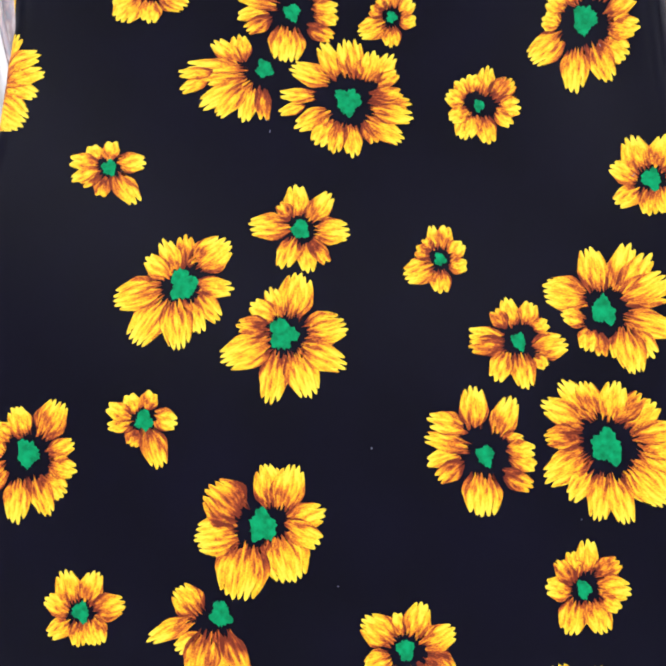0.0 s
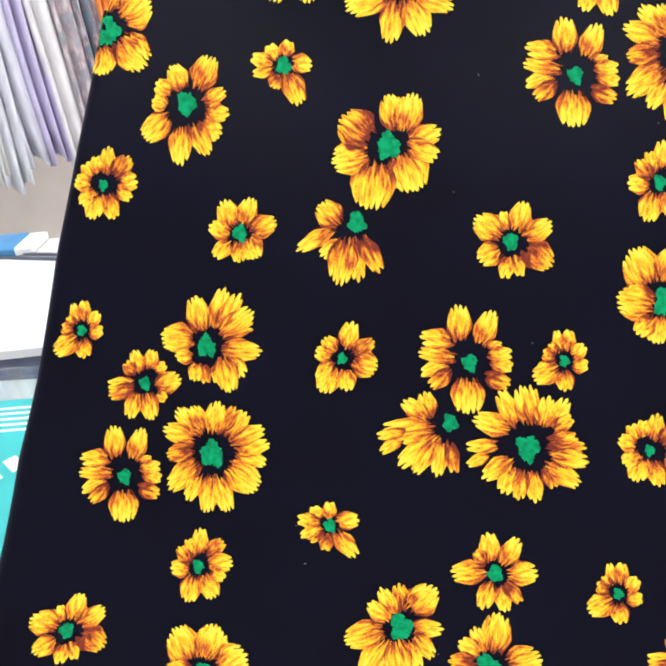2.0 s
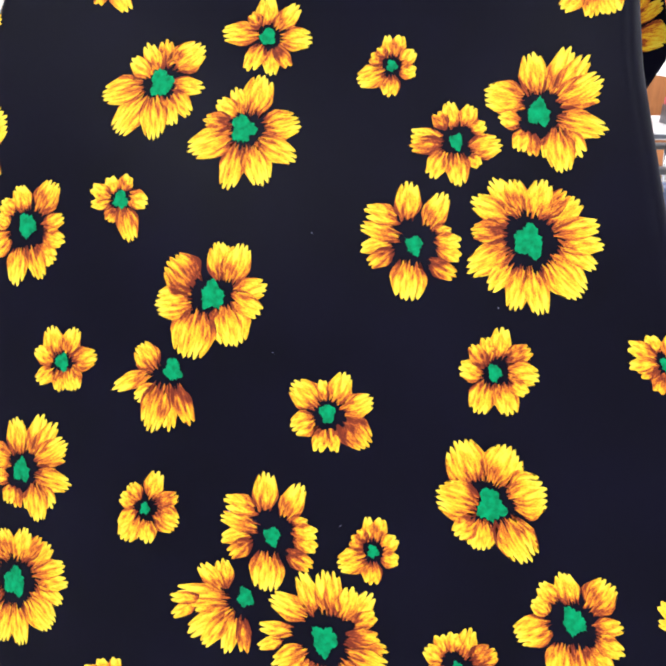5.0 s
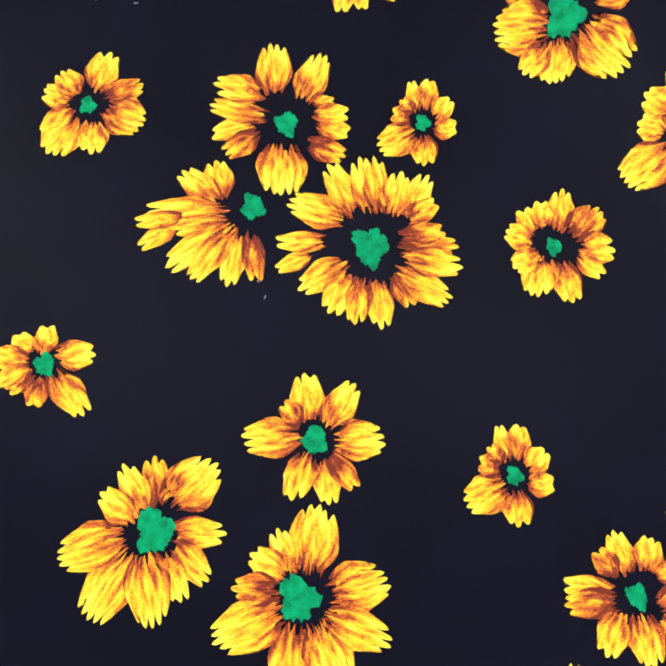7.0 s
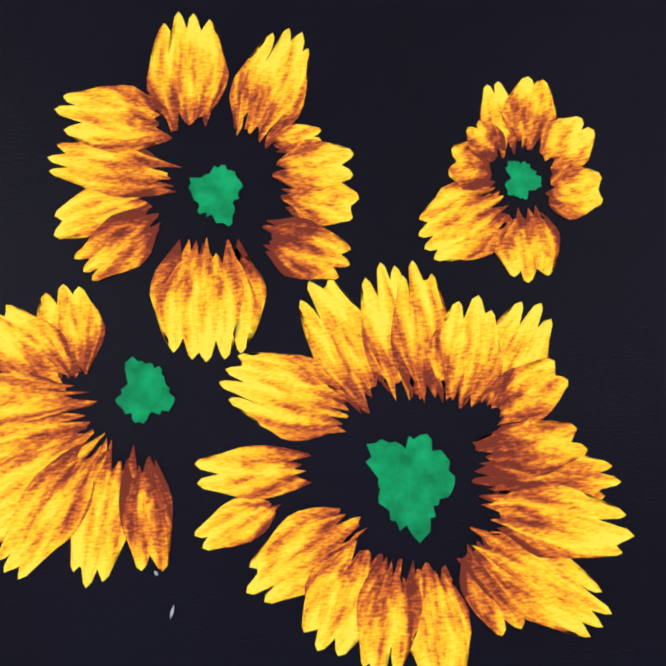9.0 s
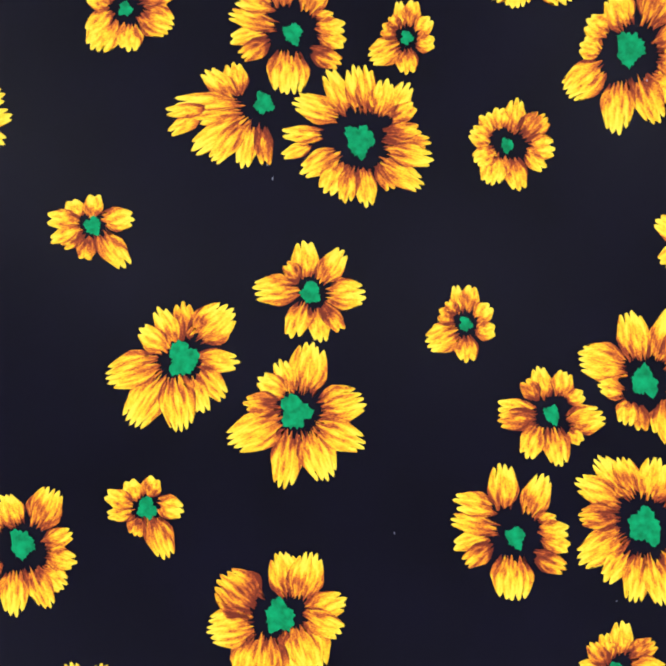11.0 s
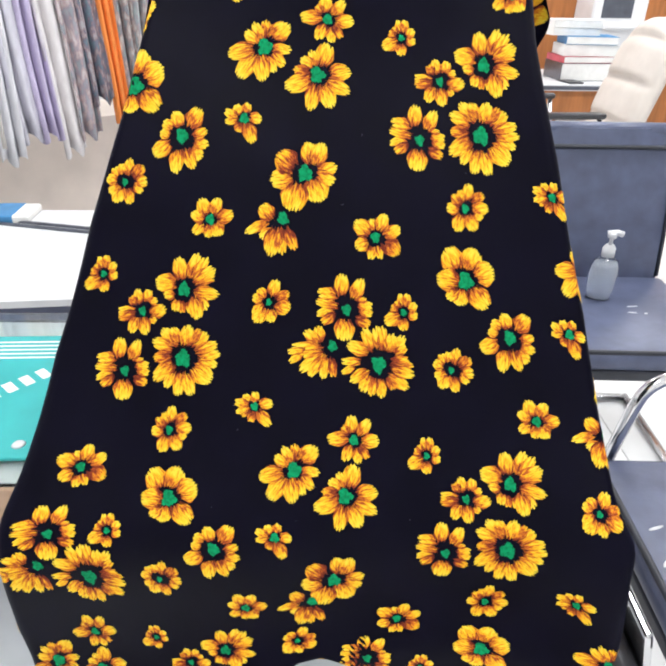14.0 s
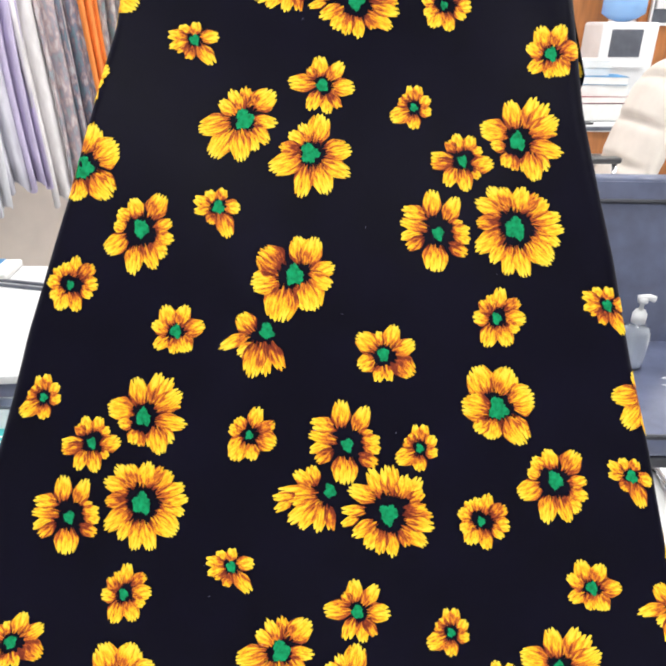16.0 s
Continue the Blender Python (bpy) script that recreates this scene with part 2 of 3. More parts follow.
# ---- the printed cloth ----
# The cloth hangs from a rail and slopes towards the camera; u runs across it and v up it, in metres of cloth.
FORM = [
    (0.0130, 0.2784, 0.9474),
    (-0.0345, 0.2030, 0.4612),
    (0.0097, 0.0165, -0.0379),
    (-0.0041, 0.1015, -0.0491),
    (-0.0072, -0.0177, 0.0563),
    (0.0124, -0.0485, 0.0005),
    (0.3538, 0.0007, 0.0159),
    (-0.0035, 0.0009, -0.0226),
    (0.0095, 0.0197, -0.0195),
    (0.0091, 0.0059, 0.0199),
    (-0.0115, -0.0030, 0.0005),
    (-0.0094, 0.0176, -0.0306),
    (-0.0135, -0.0291, 0.0174),
    (-0.0203, -0.0890, 0.0783),
    (-0.0045, -0.0085, 0.0097),
    (-0.0214, -0.0568, 0.0091),
    (-0.0207, -0.0180, 0.0293),
    (-0.0177, -0.0367, 0.0549),
    (0.0011, -0.0298, -0.0041),
    (-0.0024, -0.0304, -0.0067),
    (0.0106, 0.0372, -0.0111),
    (-0.0048, 0.0923, -0.0449),
    (-0.0087, -0.0202, 0.0339),
    (0.0156, 0.0431, -0.0591)
]
POWERS = [(i, j) for i in range(6) for j in range(6 - i)]
EDGE_LV = [-0.90, -0.799, -0.750, -0.687, -0.609, -0.539, -0.508, -0.450, -0.382, -0.305, -0.246, -0.148, -0.076, -0.018, 0.046, 0.098, 0.139, 0.222, 0.45]
EDGE_L = [-0.480, -0.516, -0.528, -0.511, -0.477, -0.457, -0.449, -0.428, -0.408, -0.387, -0.365, -0.331, -0.300, -0.274, -0.249, -0.229, -0.213, -0.196, -0.185]
EDGE_RV = [-0.90, -0.879, -0.848, -0.706, -0.607, -0.564, -0.515, -0.435, -0.352, -0.284, -0.193, -0.099, -0.04, 0.038, 0.114, 0.187, 0.45]
EDGE_R = [0.255, 0.270, 0.288, 0.313, 0.314, 0.324, 0.309, 0.305, 0.300, 0.294, 0.279, 0.266, 0.255, 0.243, 0.240, 0.236, 0.232]
HEM_U = [-0.53, -0.516, -0.467, -0.390, -0.283, -0.192, -0.153, -0.113, -0.076, -0.041, -0.007, 0.053, 0.113, 0.157, 0.203, 0.256, 0.31]
HEM_V = [-0.785, -0.800, -0.846, -0.859, -0.855, -0.854, -0.841, -0.803, -0.793, -0.810, -0.845, -0.863, -0.853, -0.866, -0.891, -0.885, -0.875]
TURN, TURN_MAX, V_TOP = 0.012, 1.72, 0.27
V_RAIL, RAIL_R, BACK_DROP = 0.42, 0.05, 0.445


def form(u, v):
    a, b = u / 0.35, (v + 0.2) / 0.5
    k = np.logaddexp(0, (-0.58 - v) / 0.025) * 0.25
    upper = 1 / (1 + math.exp(-(v + 0.56) / 0.03))
    row = [a ** i * b ** j * (upper if i + j == 5 else 1) for i, j in POWERS] + [k, k * a, k * a * a]
    return Vector([float(sum(r * c[n] for r, c in zip(row, FORM))) for n in range(3)])


def flat(u, v):
    if v <= V_TOP:
        return form(u, v)
    p = form(u, V_TOP)
    up = (p - form(u, V_TOP - 0.02)) / 0.02
    if v <= V_RAIL:
        return p + up * (v - V_TOP)
    p = p + up * (V_RAIL - V_TOP)
    d, round_the_rail = v - V_RAIL, math.pi * RAIL_R
    if d < round_the_rail:
        th = d / RAIL_R
        return p + Vector((0, RAIL_R * (1 - math.cos(th)), RAIL_R * math.sin(th)))
    s = d - round_the_rail
    return p + Vector((0.38 * s * u / 0.2, 2 * RAIL_R + 0.10 * s, -s))


def edges(v):
    return float(np.interp(v, EDGE_LV, EDGE_L)) + TURN, float(np.interp(v, EDGE_RV, EDGE_R)) - TURN


def cloth_point(u, v, lift=0.0):
    """The place of a point of the cloth; past its side edges it turns back."""
    lo, hi = edges(v)
    e = min(max(u, lo), hi)
    p, h = flat(e, v), 0.004
    tu = (flat(e + h, v) - flat(e - h, v)).normalized()
    tv = (flat(e, v + h) - flat(e, v - h)).normalized()
    n = tu.cross(tv).normalized()
    d = abs(u - e)
    side = 1 if u > e else -1
    th = min(d / TURN, TURN_MAX)
    rest = max(0.0, d - TURN * TURN_MAX)
    out = p + side * tu * (TURN * math.sin(th) + rest * math.cos(th)) - n * (TURN * (1 - math.cos(th)) + rest * math.sin(th))
    return out + lift * (n * math.cos(th) + side * tu * math.sin(th))


def hem(u):
    return float(np.interp(u, HEM_U, HEM_V))


SIDE = 0.032
cloth = empty("fabric", pose(0, 0, 0), "black cotton cloth printed with yellow sunflowers, draped over a rail", "fabric")


def cloth_sheet():
    bm = bmesh.new()
    uv = bm.loops.layers.uv.new("cloth")
    rows, NU, NV = [], 96, 150
    top = V_RAIL + math.pi * RAIL_R + BACK_DROP
    for j in range(NV + 1):
        f = j / NV
        row = []
        for i in range(NU + 1):
            g = i / NU
            v = top
            for _ in range(4):
                lo, hi = edges(v)
                side = SIDE if v < V_RAIL else 0.01
                lo, hi = lo - side, hi + side
                u = lo + (hi - lo) * (0.5 - 0.5 * math.cos(math.pi * g))
                v = top + (hem(u) - top) * f
            corner = max(0.0, abs(u) - 0.19) * 1.6 * max(0.0, (v - top + 0.1) / 0.1)
            row.append((bm.verts.new(cloth_point(u, v - corner)), u, v))
        rows.append(row)
    for a, b in zip(rows, rows[1:]):
        for i in range(NU):
            quad = (a[i], a[i + 1], b[i + 1], b[i])
            fc = bm.faces.new([q[0] for q in quad])
            for loop, q in zip(fc.loops, quad):
                loop[uv].uv = (q[1], q[2])
    ob = part("sheet", bm, BLACK, cloth, "black cotton ground of the print", smooth="keep")
    s = ob.modifiers.new("thickness", "SOLIDIFY")
    s.thickness, s.offset = 0.0007, 0.0
    return ob


cloth_sheet()

DESIGNS = {}


def design(name, heart, petals):
    """One flower of the print: the radius of its green heart, and base, tip and width of its petals, in millimetres of cloth; a 1 marks a brown one."""
    DESIGNS[name] = (heart / 1000, [[x / 1000 for x in p[:5]] + list(p[5:]) for p in petals])


design("K", 6, [(-5,19,-3,45,18),(10,15,22,37,17),(15,11,26,11,6),(16,5,33,3,11),(17,-2,32,-7,11),(11,-12,28,-20,13,1),(-3,-14,-6,-39,25),(-16,-5,-32,-15,12,1),(-18,1,-38,-3,11),(-12,6,-38,13,12),(-12,18,-35,24,16)])
design("H", 4, [(-3,8,-3,24,7),(2,9,7,23,11),(7,4,17,10,11),(6,-4,18,-5,11),(-1,-8,-2,-23,15),(-7,-5,-25,-11,18),(-7,4,-16,7,11,1),(-5,7,-9,15,7,1)])
design("A", 6, [(-15,7,-16,26,15),(-18,5,-33,22,14),(-16,1,-53,3,10),(-36,-3,-57,-4,8),(-37,-6,-56,-17,9),(-16,-6,-41,-8,14),(-14,-10,-44,-28,16),(-14,-14,-33,-36,13),(-8,-14,-16,-40,13),(-2,-17,-2,-40,10,1)])
design("B", 9, [(-6,20,-16,46,15),(2,20,0,48,14),(7,19,8,47,13),(13,17,21,38,16),(19,15,35,35,15),(22,13,37,20,11),(-14,17,-38,27,18),(-24,5,-47,6,10),(-30,-2,-47,-8,8),(-15,-8,-37,-19,16),(-13,-15,-24,-32,16),(-6,-18,-13,-39,12),(1,-20,0,-42,14),(11,-16,16,-33,10,1),(13,-15,36,-31,17),(18,-8,45,-15,15),(17,-1,44,-4,13,1),(17,4,39,5,11,1)])
design("C", 4, [(4,9,10,28,14),(11,6,26,15,17,1),(14,-1,29,-5,16),(12,-7,21,-17,9),(2,-9,4,-28,15),(-7,-6,-14,-23,18),(-9,-3,-22,-8,13),(-11,4,-22,11,13),(-8,10,-12,21,11),(-3,11,-2,24,10)])
design("O", 4, [(4,9,12,27,15),(9,4,27,10,12,1),(10,-2,25,-12,22),(2,-10,0,-25,15),(-8,-7,-19,-24,20),(-9,-2,-22,-13,10),(-9,3,-20,9,13),(-5,7,-11,18,13)])
design("D", 5, [(-8,6,-11,17,11),(0,6,3,19,10),(7,3,24,2,14),(5,-6,17,-27,15),(-3,-7,-7,-20,11,1),(-7,-3,-18,-11,9,1),(-9,4,-26,7,11),(-8,-1,-25,-6,8)])
design("E", 6, [(-2,11,-1,32,16),(7,7,22,25,15),(11,-1,32,-3,19),(7,-9,16,-24,10,1),(3,-12,3,-30,12),(-5,-8,-14,-26,14),(-9,3,-33,3,19),(-6,9,-13,19,10,1)])
design("F", 9, [(3,13,3,33,14,1),(-4,10,-11,31,13),(-10,6,-23,20,14),(10,12,31,27,24),(10,-2,32,-5,14),(10,-9,22,-26,14),(4,-12,9,-33,12),(-6,-13,-5,-43,21),(-14,-12,-35,-37,22),(-17,-2,-45,-8,22)])
design("G", 9, [(6,13,14,40,23),(-2,13,-6,31,12),(-6,11,-19,22,15),(-10,5,-29,7,15,1),(-10,-5,-40,-16,23),(-4,-14,-12,-44,18),(7,-14,15,-42,22),(13,-10,38,-23,19),(16,1,41,5,23)])
design("I", 5, [(-3,11,-5,29,13),(-8,10,-14,21,11,1),(6,12,12,26,13),(11,9,21,12,9),(11,-5,32,0,18),(10,-10,16,-17,9),(0,-10,1,-31,17),(-9,-8,-19,-26,15),(-12,2,-32,6,11),(-11,-2,-33,-3,13,1)])
design("J", 8, [(-2,15,-4,41,20),(9,16,23,43,16),(14,14,35,36,16),(16,9,43,22,18),(17,7,42,10,11,1),(15,-4,45,-12,18),(18,-14,28,-28,16),(12,-13,14,-39,21),(8,-15,4,-31,11),(-5,-14,-5,-30,10,1),(-10,-12,-15,-26,13),(-14,-6,-28,-3,12),(-12,9,-38,13,24)])
design("L", 10, [(-7,19,-25,40,18),(-4,21,-11,41,17),(-15,15,-39,26,18),(-17,5,-39,4,17,1),(-16,-7,-43,-23,20),(-13,-17,-28,-35,14),(-5,-20,-12,-48,17),(2,-20,7,-49,18),(14,-13,35,-32,28),(22,-1,45,-14,14),(26,-1,50,3,12),(20,8,48,15,15),(17,12,35,30,16),(9,18,27,35,15,1),(4,18,12,42,19)])
design("N", 8, [(-1,13,-7,31,17),(11,11,25,31,22),(14,-1,32,3,12),(15,-9,32,-15,15),(10,-17,23,-29,18),(4,-17,10,-41,17),(-8,-18,-13,-44,19),(-17,-7,-39,-17,21),(-17,3,-27,9,15),(-12,11,-22,21,15)])
design("M", 6, [(-6,6,-9,18,11),(1,7,7,18,11),(8,2,21,-4,14),(3,-7,8,-31,17),(-5,-6,-10,-16,13,1),(-9,-2,-25,-2,8),(-9,3,-24,11,11)])
design("S", 9, [(8,13,5,38,21),(14,12,23,37,21),(17,2,40,6,18),(16,-1,35,-13,16),(10,-9,16,-36,31),(-11,-13,-20,-44,33),(-18,-4,-43,-5,26),(-14,8,-32,26,31,1)])
design("R", 7, [(-14,2,-27,18,21),(-21,-3,-48,-14,12),(-15,-13,-31,-21,12),(-10,-13,-21,-44,23),(-4,-14,-4,-44,14),(3,-13,12,-39,15,1)])
design("Q", 6, [(-5,7,-10,27,19),(4,7,13,25,17),(10,1,30,3,18),(6,-6,9,-22,19),(-2,-7,-4,-22,14),(-9,-6,-24,-14,13),(-10,2,-24,11,15)])
design("T", 6, [(-8,7,-25,20,21),(-3,10,-3,24,7),(5,10,14,28,17),(12,3,32,11,17),(12,-5,28,-21,23,1),(3,-11,4,-27,9),(-3,-12,-8,-27,11),(-10,-5,-26,-11,18)])
design("U", 5, [(3,12,6,32,14),(9,10,25,19,13,1),(11,2,30,0,18),(11,-5,22,-12,11),(5,-8,10,-28,18),(-6,-9,-13,-29,18),(-9,-1,-24,1,16),(-7,4,-15,18,12,1),(-4,8,-6,24,10)])
design("W", 10, [(-10,15,-22,41,31),(3,17,16,40,29),(15,7,38,15,32),(10,-10,25,-34,28),(-6,-12,-9,-31,23),(-11,-2,-37,4,29),(-12,-13,-25,-23,16)])

# The repeat of the print: each flower's place in it; rows drop by half a repeat.
REPEAT = [("A", -0.0336, 0.1861), ("B", 0.0219, 0.1605), ("C", 0.1131, 0.1511), ("D", -0.1366, 0.1167), ("E", -0.0158, 0.0680), ("F", -0.0927, 0.0344), ("G", -0.0316, -0.0021), ("H", 0.0737, 0.0443), ("I", 0.1190, -0.0113), ("J", 0.1768, 0.0090), ("K", 0.0891, -0.0845), ("L", 0.1676, -0.0769), ("M", -0.1227, -0.0518), ("N", -0.2014, -0.0655), ("O", -0.1087, 0.2445), ("Q", -0.1746, -0.1692), ("R", -0.0839, -0.1755), ("S", -0.0536, -0.1225), ("T", 0.0278, -0.2034), ("U", 0.1427, -0.1675), ("W", -0.2547, 0.0029), ("H", 0.0573, 0.2238), ("K", -0.0133, 0.2297)]
DROP, ACROSS = 0.52, 0.393


def sheet_vert(bm, u, v, lift):
    v = max(v, hem(u))
    return bm.verts.new(cloth_point(u, v, lift)), u, v


def petals_mesh(name, cu, cv, rnd, side):
    """The petals of one printed flower: each widens from a ragged root to a tip cut into teeth."""
    bm = bmesh.new()
    cl = bm.loops.layers.uv.new("cloth")
    pl = bm.loops.layers.uv.new("petal")
    ALONG = 7
    for k, (bx, by, tx, ty, w, *brown) in enumerate(DESIGNS[name][1]):
        ax = Vector((tx - bx, ty - by))
        length = ax.length
        ax.normalize()
        nx = Vector((-ax.y, ax.x))
        teeth = max(2, min(6, round(w / 0.0046)))
        # across the petal: notch, flank, point, flank, notch ...
        cols, lean = [], rnd.uniform(-0.12, 0.12)
        for q in range(teeth):
            top = 1.05 - 0.17 * abs((q + 0.5) / teeth * 2 - 1 - lean) ** 2 - 0.07 * rnd.random()
            cut = rnd.uniform(0.08, 0.21) if q else 0.22
            off = rnd.uniform(-0.12, 0.12)
            cols += [(q / teeth, top - cut), ((q + 0.26 + off) / teeth, top - 0.04), ((q + 0.5 + off) / teeth, top), ((q + 0.80 + off) / teeth, top - 0.05)]
        cols.append((1.0, cols[-1][1] - 0.18))
        tone = -0.27 if brown else rnd.choice((-0.08, 0.0, 0.03, 0.06, 0.10))
        lift = side * (0.0006 + 0.00006 * (k % 4))
        stout = 0.525 + 0.09 * min(1.0, max(0.0, (0.015 - w) / 0.008))
        roots = [rnd.uniform(-0.16, 0.09) for _ in cols]
        ragged = [[rnd.uniform(-0.035, 0.035) for _ in range(ALONG + 1)] for _ in (0, 1)]
        grid = []
        for i in range(ALONG + 1):
            f = i / ALONG
            wide = 0.52 + 0.48 * math.sin(min(1.0, f / 0.5) * math.pi / 2)
            if f > 0.5:
                wide *= 1 - 0.30 * ((f - 0.5) / 0.5) ** 2
            row = []
            for j, (c, reach) in enumerate(cols):
                sd = c * 2 - 1
                along = length * (f * reach + roots[j] * (1 - f) ** 3)
                edge = ragged[j > 0][i] if j in (0, len(cols) - 1) else 0.0
                p = Vector((bx, by)) + ax * along + nx * (stout * w * wide * (sd + edge))
                vert, u, v = sheet_vert(bm, cu + p.x, cv + p.y, lift)
                row.append((vert, u, v, 0.12 + 0.80 * f ** 0.85 - 0.36 * abs(sd) ** 5 + tone, sd * w * 55 + k * 3.7))
            grid.append(row)
        for a, b in zip(grid, grid[1:]):
            for i in range(len(cols) - 1):
                quad = (a[i], b[i], b[i + 1], a[i + 1])
                fc = bm.faces.new([q[0] for q in quad])
                for loop, q in zip(fc.loops, quad):
                    loop[cl].uv = (q[1], q[2])
                    loop[pl].uv = (q[3], q[4])
    return bm


def heart_mesh(name, cu, cv, rnd, side):
    """The green heart: a lobed blot with a frayed edge."""
    bm = bmesh.new()
    cl = bm.loops.layers.uv.new("cloth")
    r = DESIGNS[name][0]
    n = 44
    mid = sheet_vert(bm, cu, cv, side * 0.0009)
    ph, ph2 = rnd.uniform(0, 6.28), rnd.uniform(0, 6.28)
    ring = []
    for k in range(n):
        th = 6.28318 * k / n
        rad = r * (0.98 + 0.13 * math.sin(3 * th + ph) + 0.10 * math.sin(5 * th + ph2) + 0.26 * (rnd.random() - 0.5))
        ring.append(sheet_vert(bm, cu + rad * math.cos(th) * 0.93, cv + rad * math.sin(th) * 1.12, side * 0.0009))
    for k in range(n):
        tri = (mid, ring[k], ring[(k + 1) % n])
        fc = bm.faces.new([q[0] for q in tri])
        for loop, q in zip(fc.loops, tri):
            loop[cl].uv = (q[1], q[2])
    return bm


def add_flower(name, cu, cv, side=1):
    rnd = random.Random(sum(map(ord, name)))
    fl = part("flower", petals_mesh(name, cu, cv, rnd, side), PETAL, cloth, "printed yellow and orange flower", smooth="keep")
    part("heart", heart_mesh(name, cu, cv, rnd, side), GREEN, fl, "printed green heart", smooth="keep")


for name, cu, cv in REPEAT:
    for i in range(-4, 5):
        for j in range(-4, 5):
            u, v = cu - ACROSS * j, cv - DROP * i - DROP / 2 * j
            if not -0.92 < v < 0.37:
                continue
            # the cloth is gathered above the bump in its hem
            v += 0.042 * math.exp(-((u + 0.09) / 0.07) ** 2) * min(1.0, max(0.0, (-0.64 - v) / 0.14))
            lo, hi = edges(v)
            if lo - 0.05 < u < hi + 0.05 and v > hem(u) - 0.03:
                add_flower(name, u, v)

# flowers on the part that hangs down behind the rail, on the side towards the room
for name, u, v in (("F", 0.196, 0.930), ("K", 0.19, 0.838), ("E", -0.17, 0.86)):
    add_flower(name, u, v, -1)

# specks of lint on the cloth
LINT = mat("lint", (0.35, 0.36, 0.42), 0.9, vary=0.3, scale=40)
rnd = random.Random(11)
for k in range(26):
    u, v, th = rnd.uniform(-0.2, 0.22), rnd.uniform(-0.75, 0.3), rnd.uniform(0, 3.14)
    long, thin = rnd.uniform(0.0006, 0.0016), rnd.uniform(0.0002, 0.0004)
    bm = bmesh.new()
    ax, nx = Vector((math.cos(th), math.sin(th))), Vector((-math.sin(th), math.cos(th)))
    bm.faces.new([bm.verts.new(cloth_point(u + p.x, v + p.y, 0.0012)) for p in (-ax * long, nx * thin, ax * long, -nx * thin)])
    part("lint_speck", bm, LINT, cloth, "pale speck of lint", smooth="keep")

# the rail that carries it
rail_y, rail_z = flat(0, 0.42).y + 0.05, flat(0, 0.42).z
stand = empty("display_rail", pose(0, rail_y, 0.002), "plain grey metal display rail under the cloth", "display rail")
part("rail", tube([(-0.2, 0, rail_z), (0.25, 0, rail_z)], 0.044, 16), STEEL, stand, smooth=True)
part("post", tube([(0.02, 0, 0.02), (0.02, 0, rail_z - 0.04)], 0.012, 12), STEEL, stand, smooth=True)
part("foot", lathe([(0.001, 0), (0.13, 0), (0.13, 0.012), (0.02, 0.022)], 32, pose(0.02, 0, 0)), STEEL, stand, smooth=True)


# ---- chairs ----
def visitor_chair(m, label):
    """A low-backed visitor chair with a chrome frame; it faces -y, its origin on the floor under the seat."""
    ch = empty("visitor_chair", m, label, "chair", "visitor chairs")
    seat = part("seat", box(0.47, 0.46, 0.055, pose(0, 0, 0.445), 0.02, 3), LEATHER, ch, smooth=True)
    part("piping", tube(rounded([(-0.225, -0.20, 0.470), (-0.225, -0.222, 0.470), (0.225, -0.222, 0.470), (0.225, -0.20, 0.470)], 0.02), 0.006, 8), PIPING, seat, smooth=True)
    part("seat_base", box(0.46, 0.45, 0.03, pose(0, 0, 0.405), 0.006), PIPING, ch)
    back = bmesh.new()
    nx, nz = 14, 14
    grid = {}
    for side in (0, 1):
        for i in range(nx + 1):
            for k in range(nz + 1):
                s, f = i / nx * 2 - 1, k / nz
                half = 0.215 - 0.008 * f
                y = 0.225 + 0.09 * f ** 1.3 + (0.028 if side else 0.0) - 0.012 * (1 - s * s)
                grid[side, i, k] = back.verts.new((s * half, y, 0.465 + 0.415 * f))
    for i in range(nx):
        for k in range(nz):
            back.faces.new((grid[0, i, k], grid[0, i + 1, k], grid[0, i + 1, k + 1], grid[0, i, k + 1]))
            back.faces.new((grid[1, i, k], grid[1, i, k + 1], grid[1, i + 1, k + 1], grid[1, i + 1, k]))
    for i in range(nx):
        for k in (0, nz):
            back.faces.new((grid[0, i, k], grid[1, i, k], grid[1, i + 1, k], grid[0, i + 1, k]))
    for k in range(nz):
        for i in (0, nx):
            back.faces.new((grid[0, i, k], grid[0, i, k + 1], grid[1, i, k + 1], grid[1, i, k]))
    bk = part("backrest", back, LEATHER, ch, smooth=False)
    part("piping", tube(rounded([(-0.205, 0.296, 0.832), (-0.1, 0.287, 0.834), (0.1, 0.287, 0.834), (0.205, 0.296, 0.832)], 0.05), 0.006, 8), PIPING, bk, smooth=True)
    part("piping", tube([(0.214, 0.224, 0.475), (0.211, 0.250, 0.66), (0.207, 0.296, 0.832)], 0.006, 8), PIPING, bk, smooth=True)
    part("top_roll", tube([(-0.206, 0.328, 0.872), (0.206, 0.328, 0.872)], 0.022, 14), LEATHER, bk, smooth=True)
    for sx in (-1, 1):
        x = sx * 0.245
        part("side_frame", tube(rounded([(x, 0.24, 0.40), (x, -0.20, 0.40), (x, -0.235, 0.014), (x, 0.26, 0.014)], 0.05), 0.0125, 12), CHROME, ch, smooth=True)
        part("armrest", tube(rounded([(x, 0.26, 0.60), (x, 0.06, 0.64), (x, -0.16, 0.64), (x, -0.20, 0.41)], 0.06), 0.012, 10), CHROME if sx < 0 else BLACKPLASTIC, ch, smooth=True)
    part("cross_bar", tube([(-0.245, 0.255, 0.014), (0.245, 0.255, 0.014)], 0.0125, 12), CHROME, ch, smooth=True)
    return ch


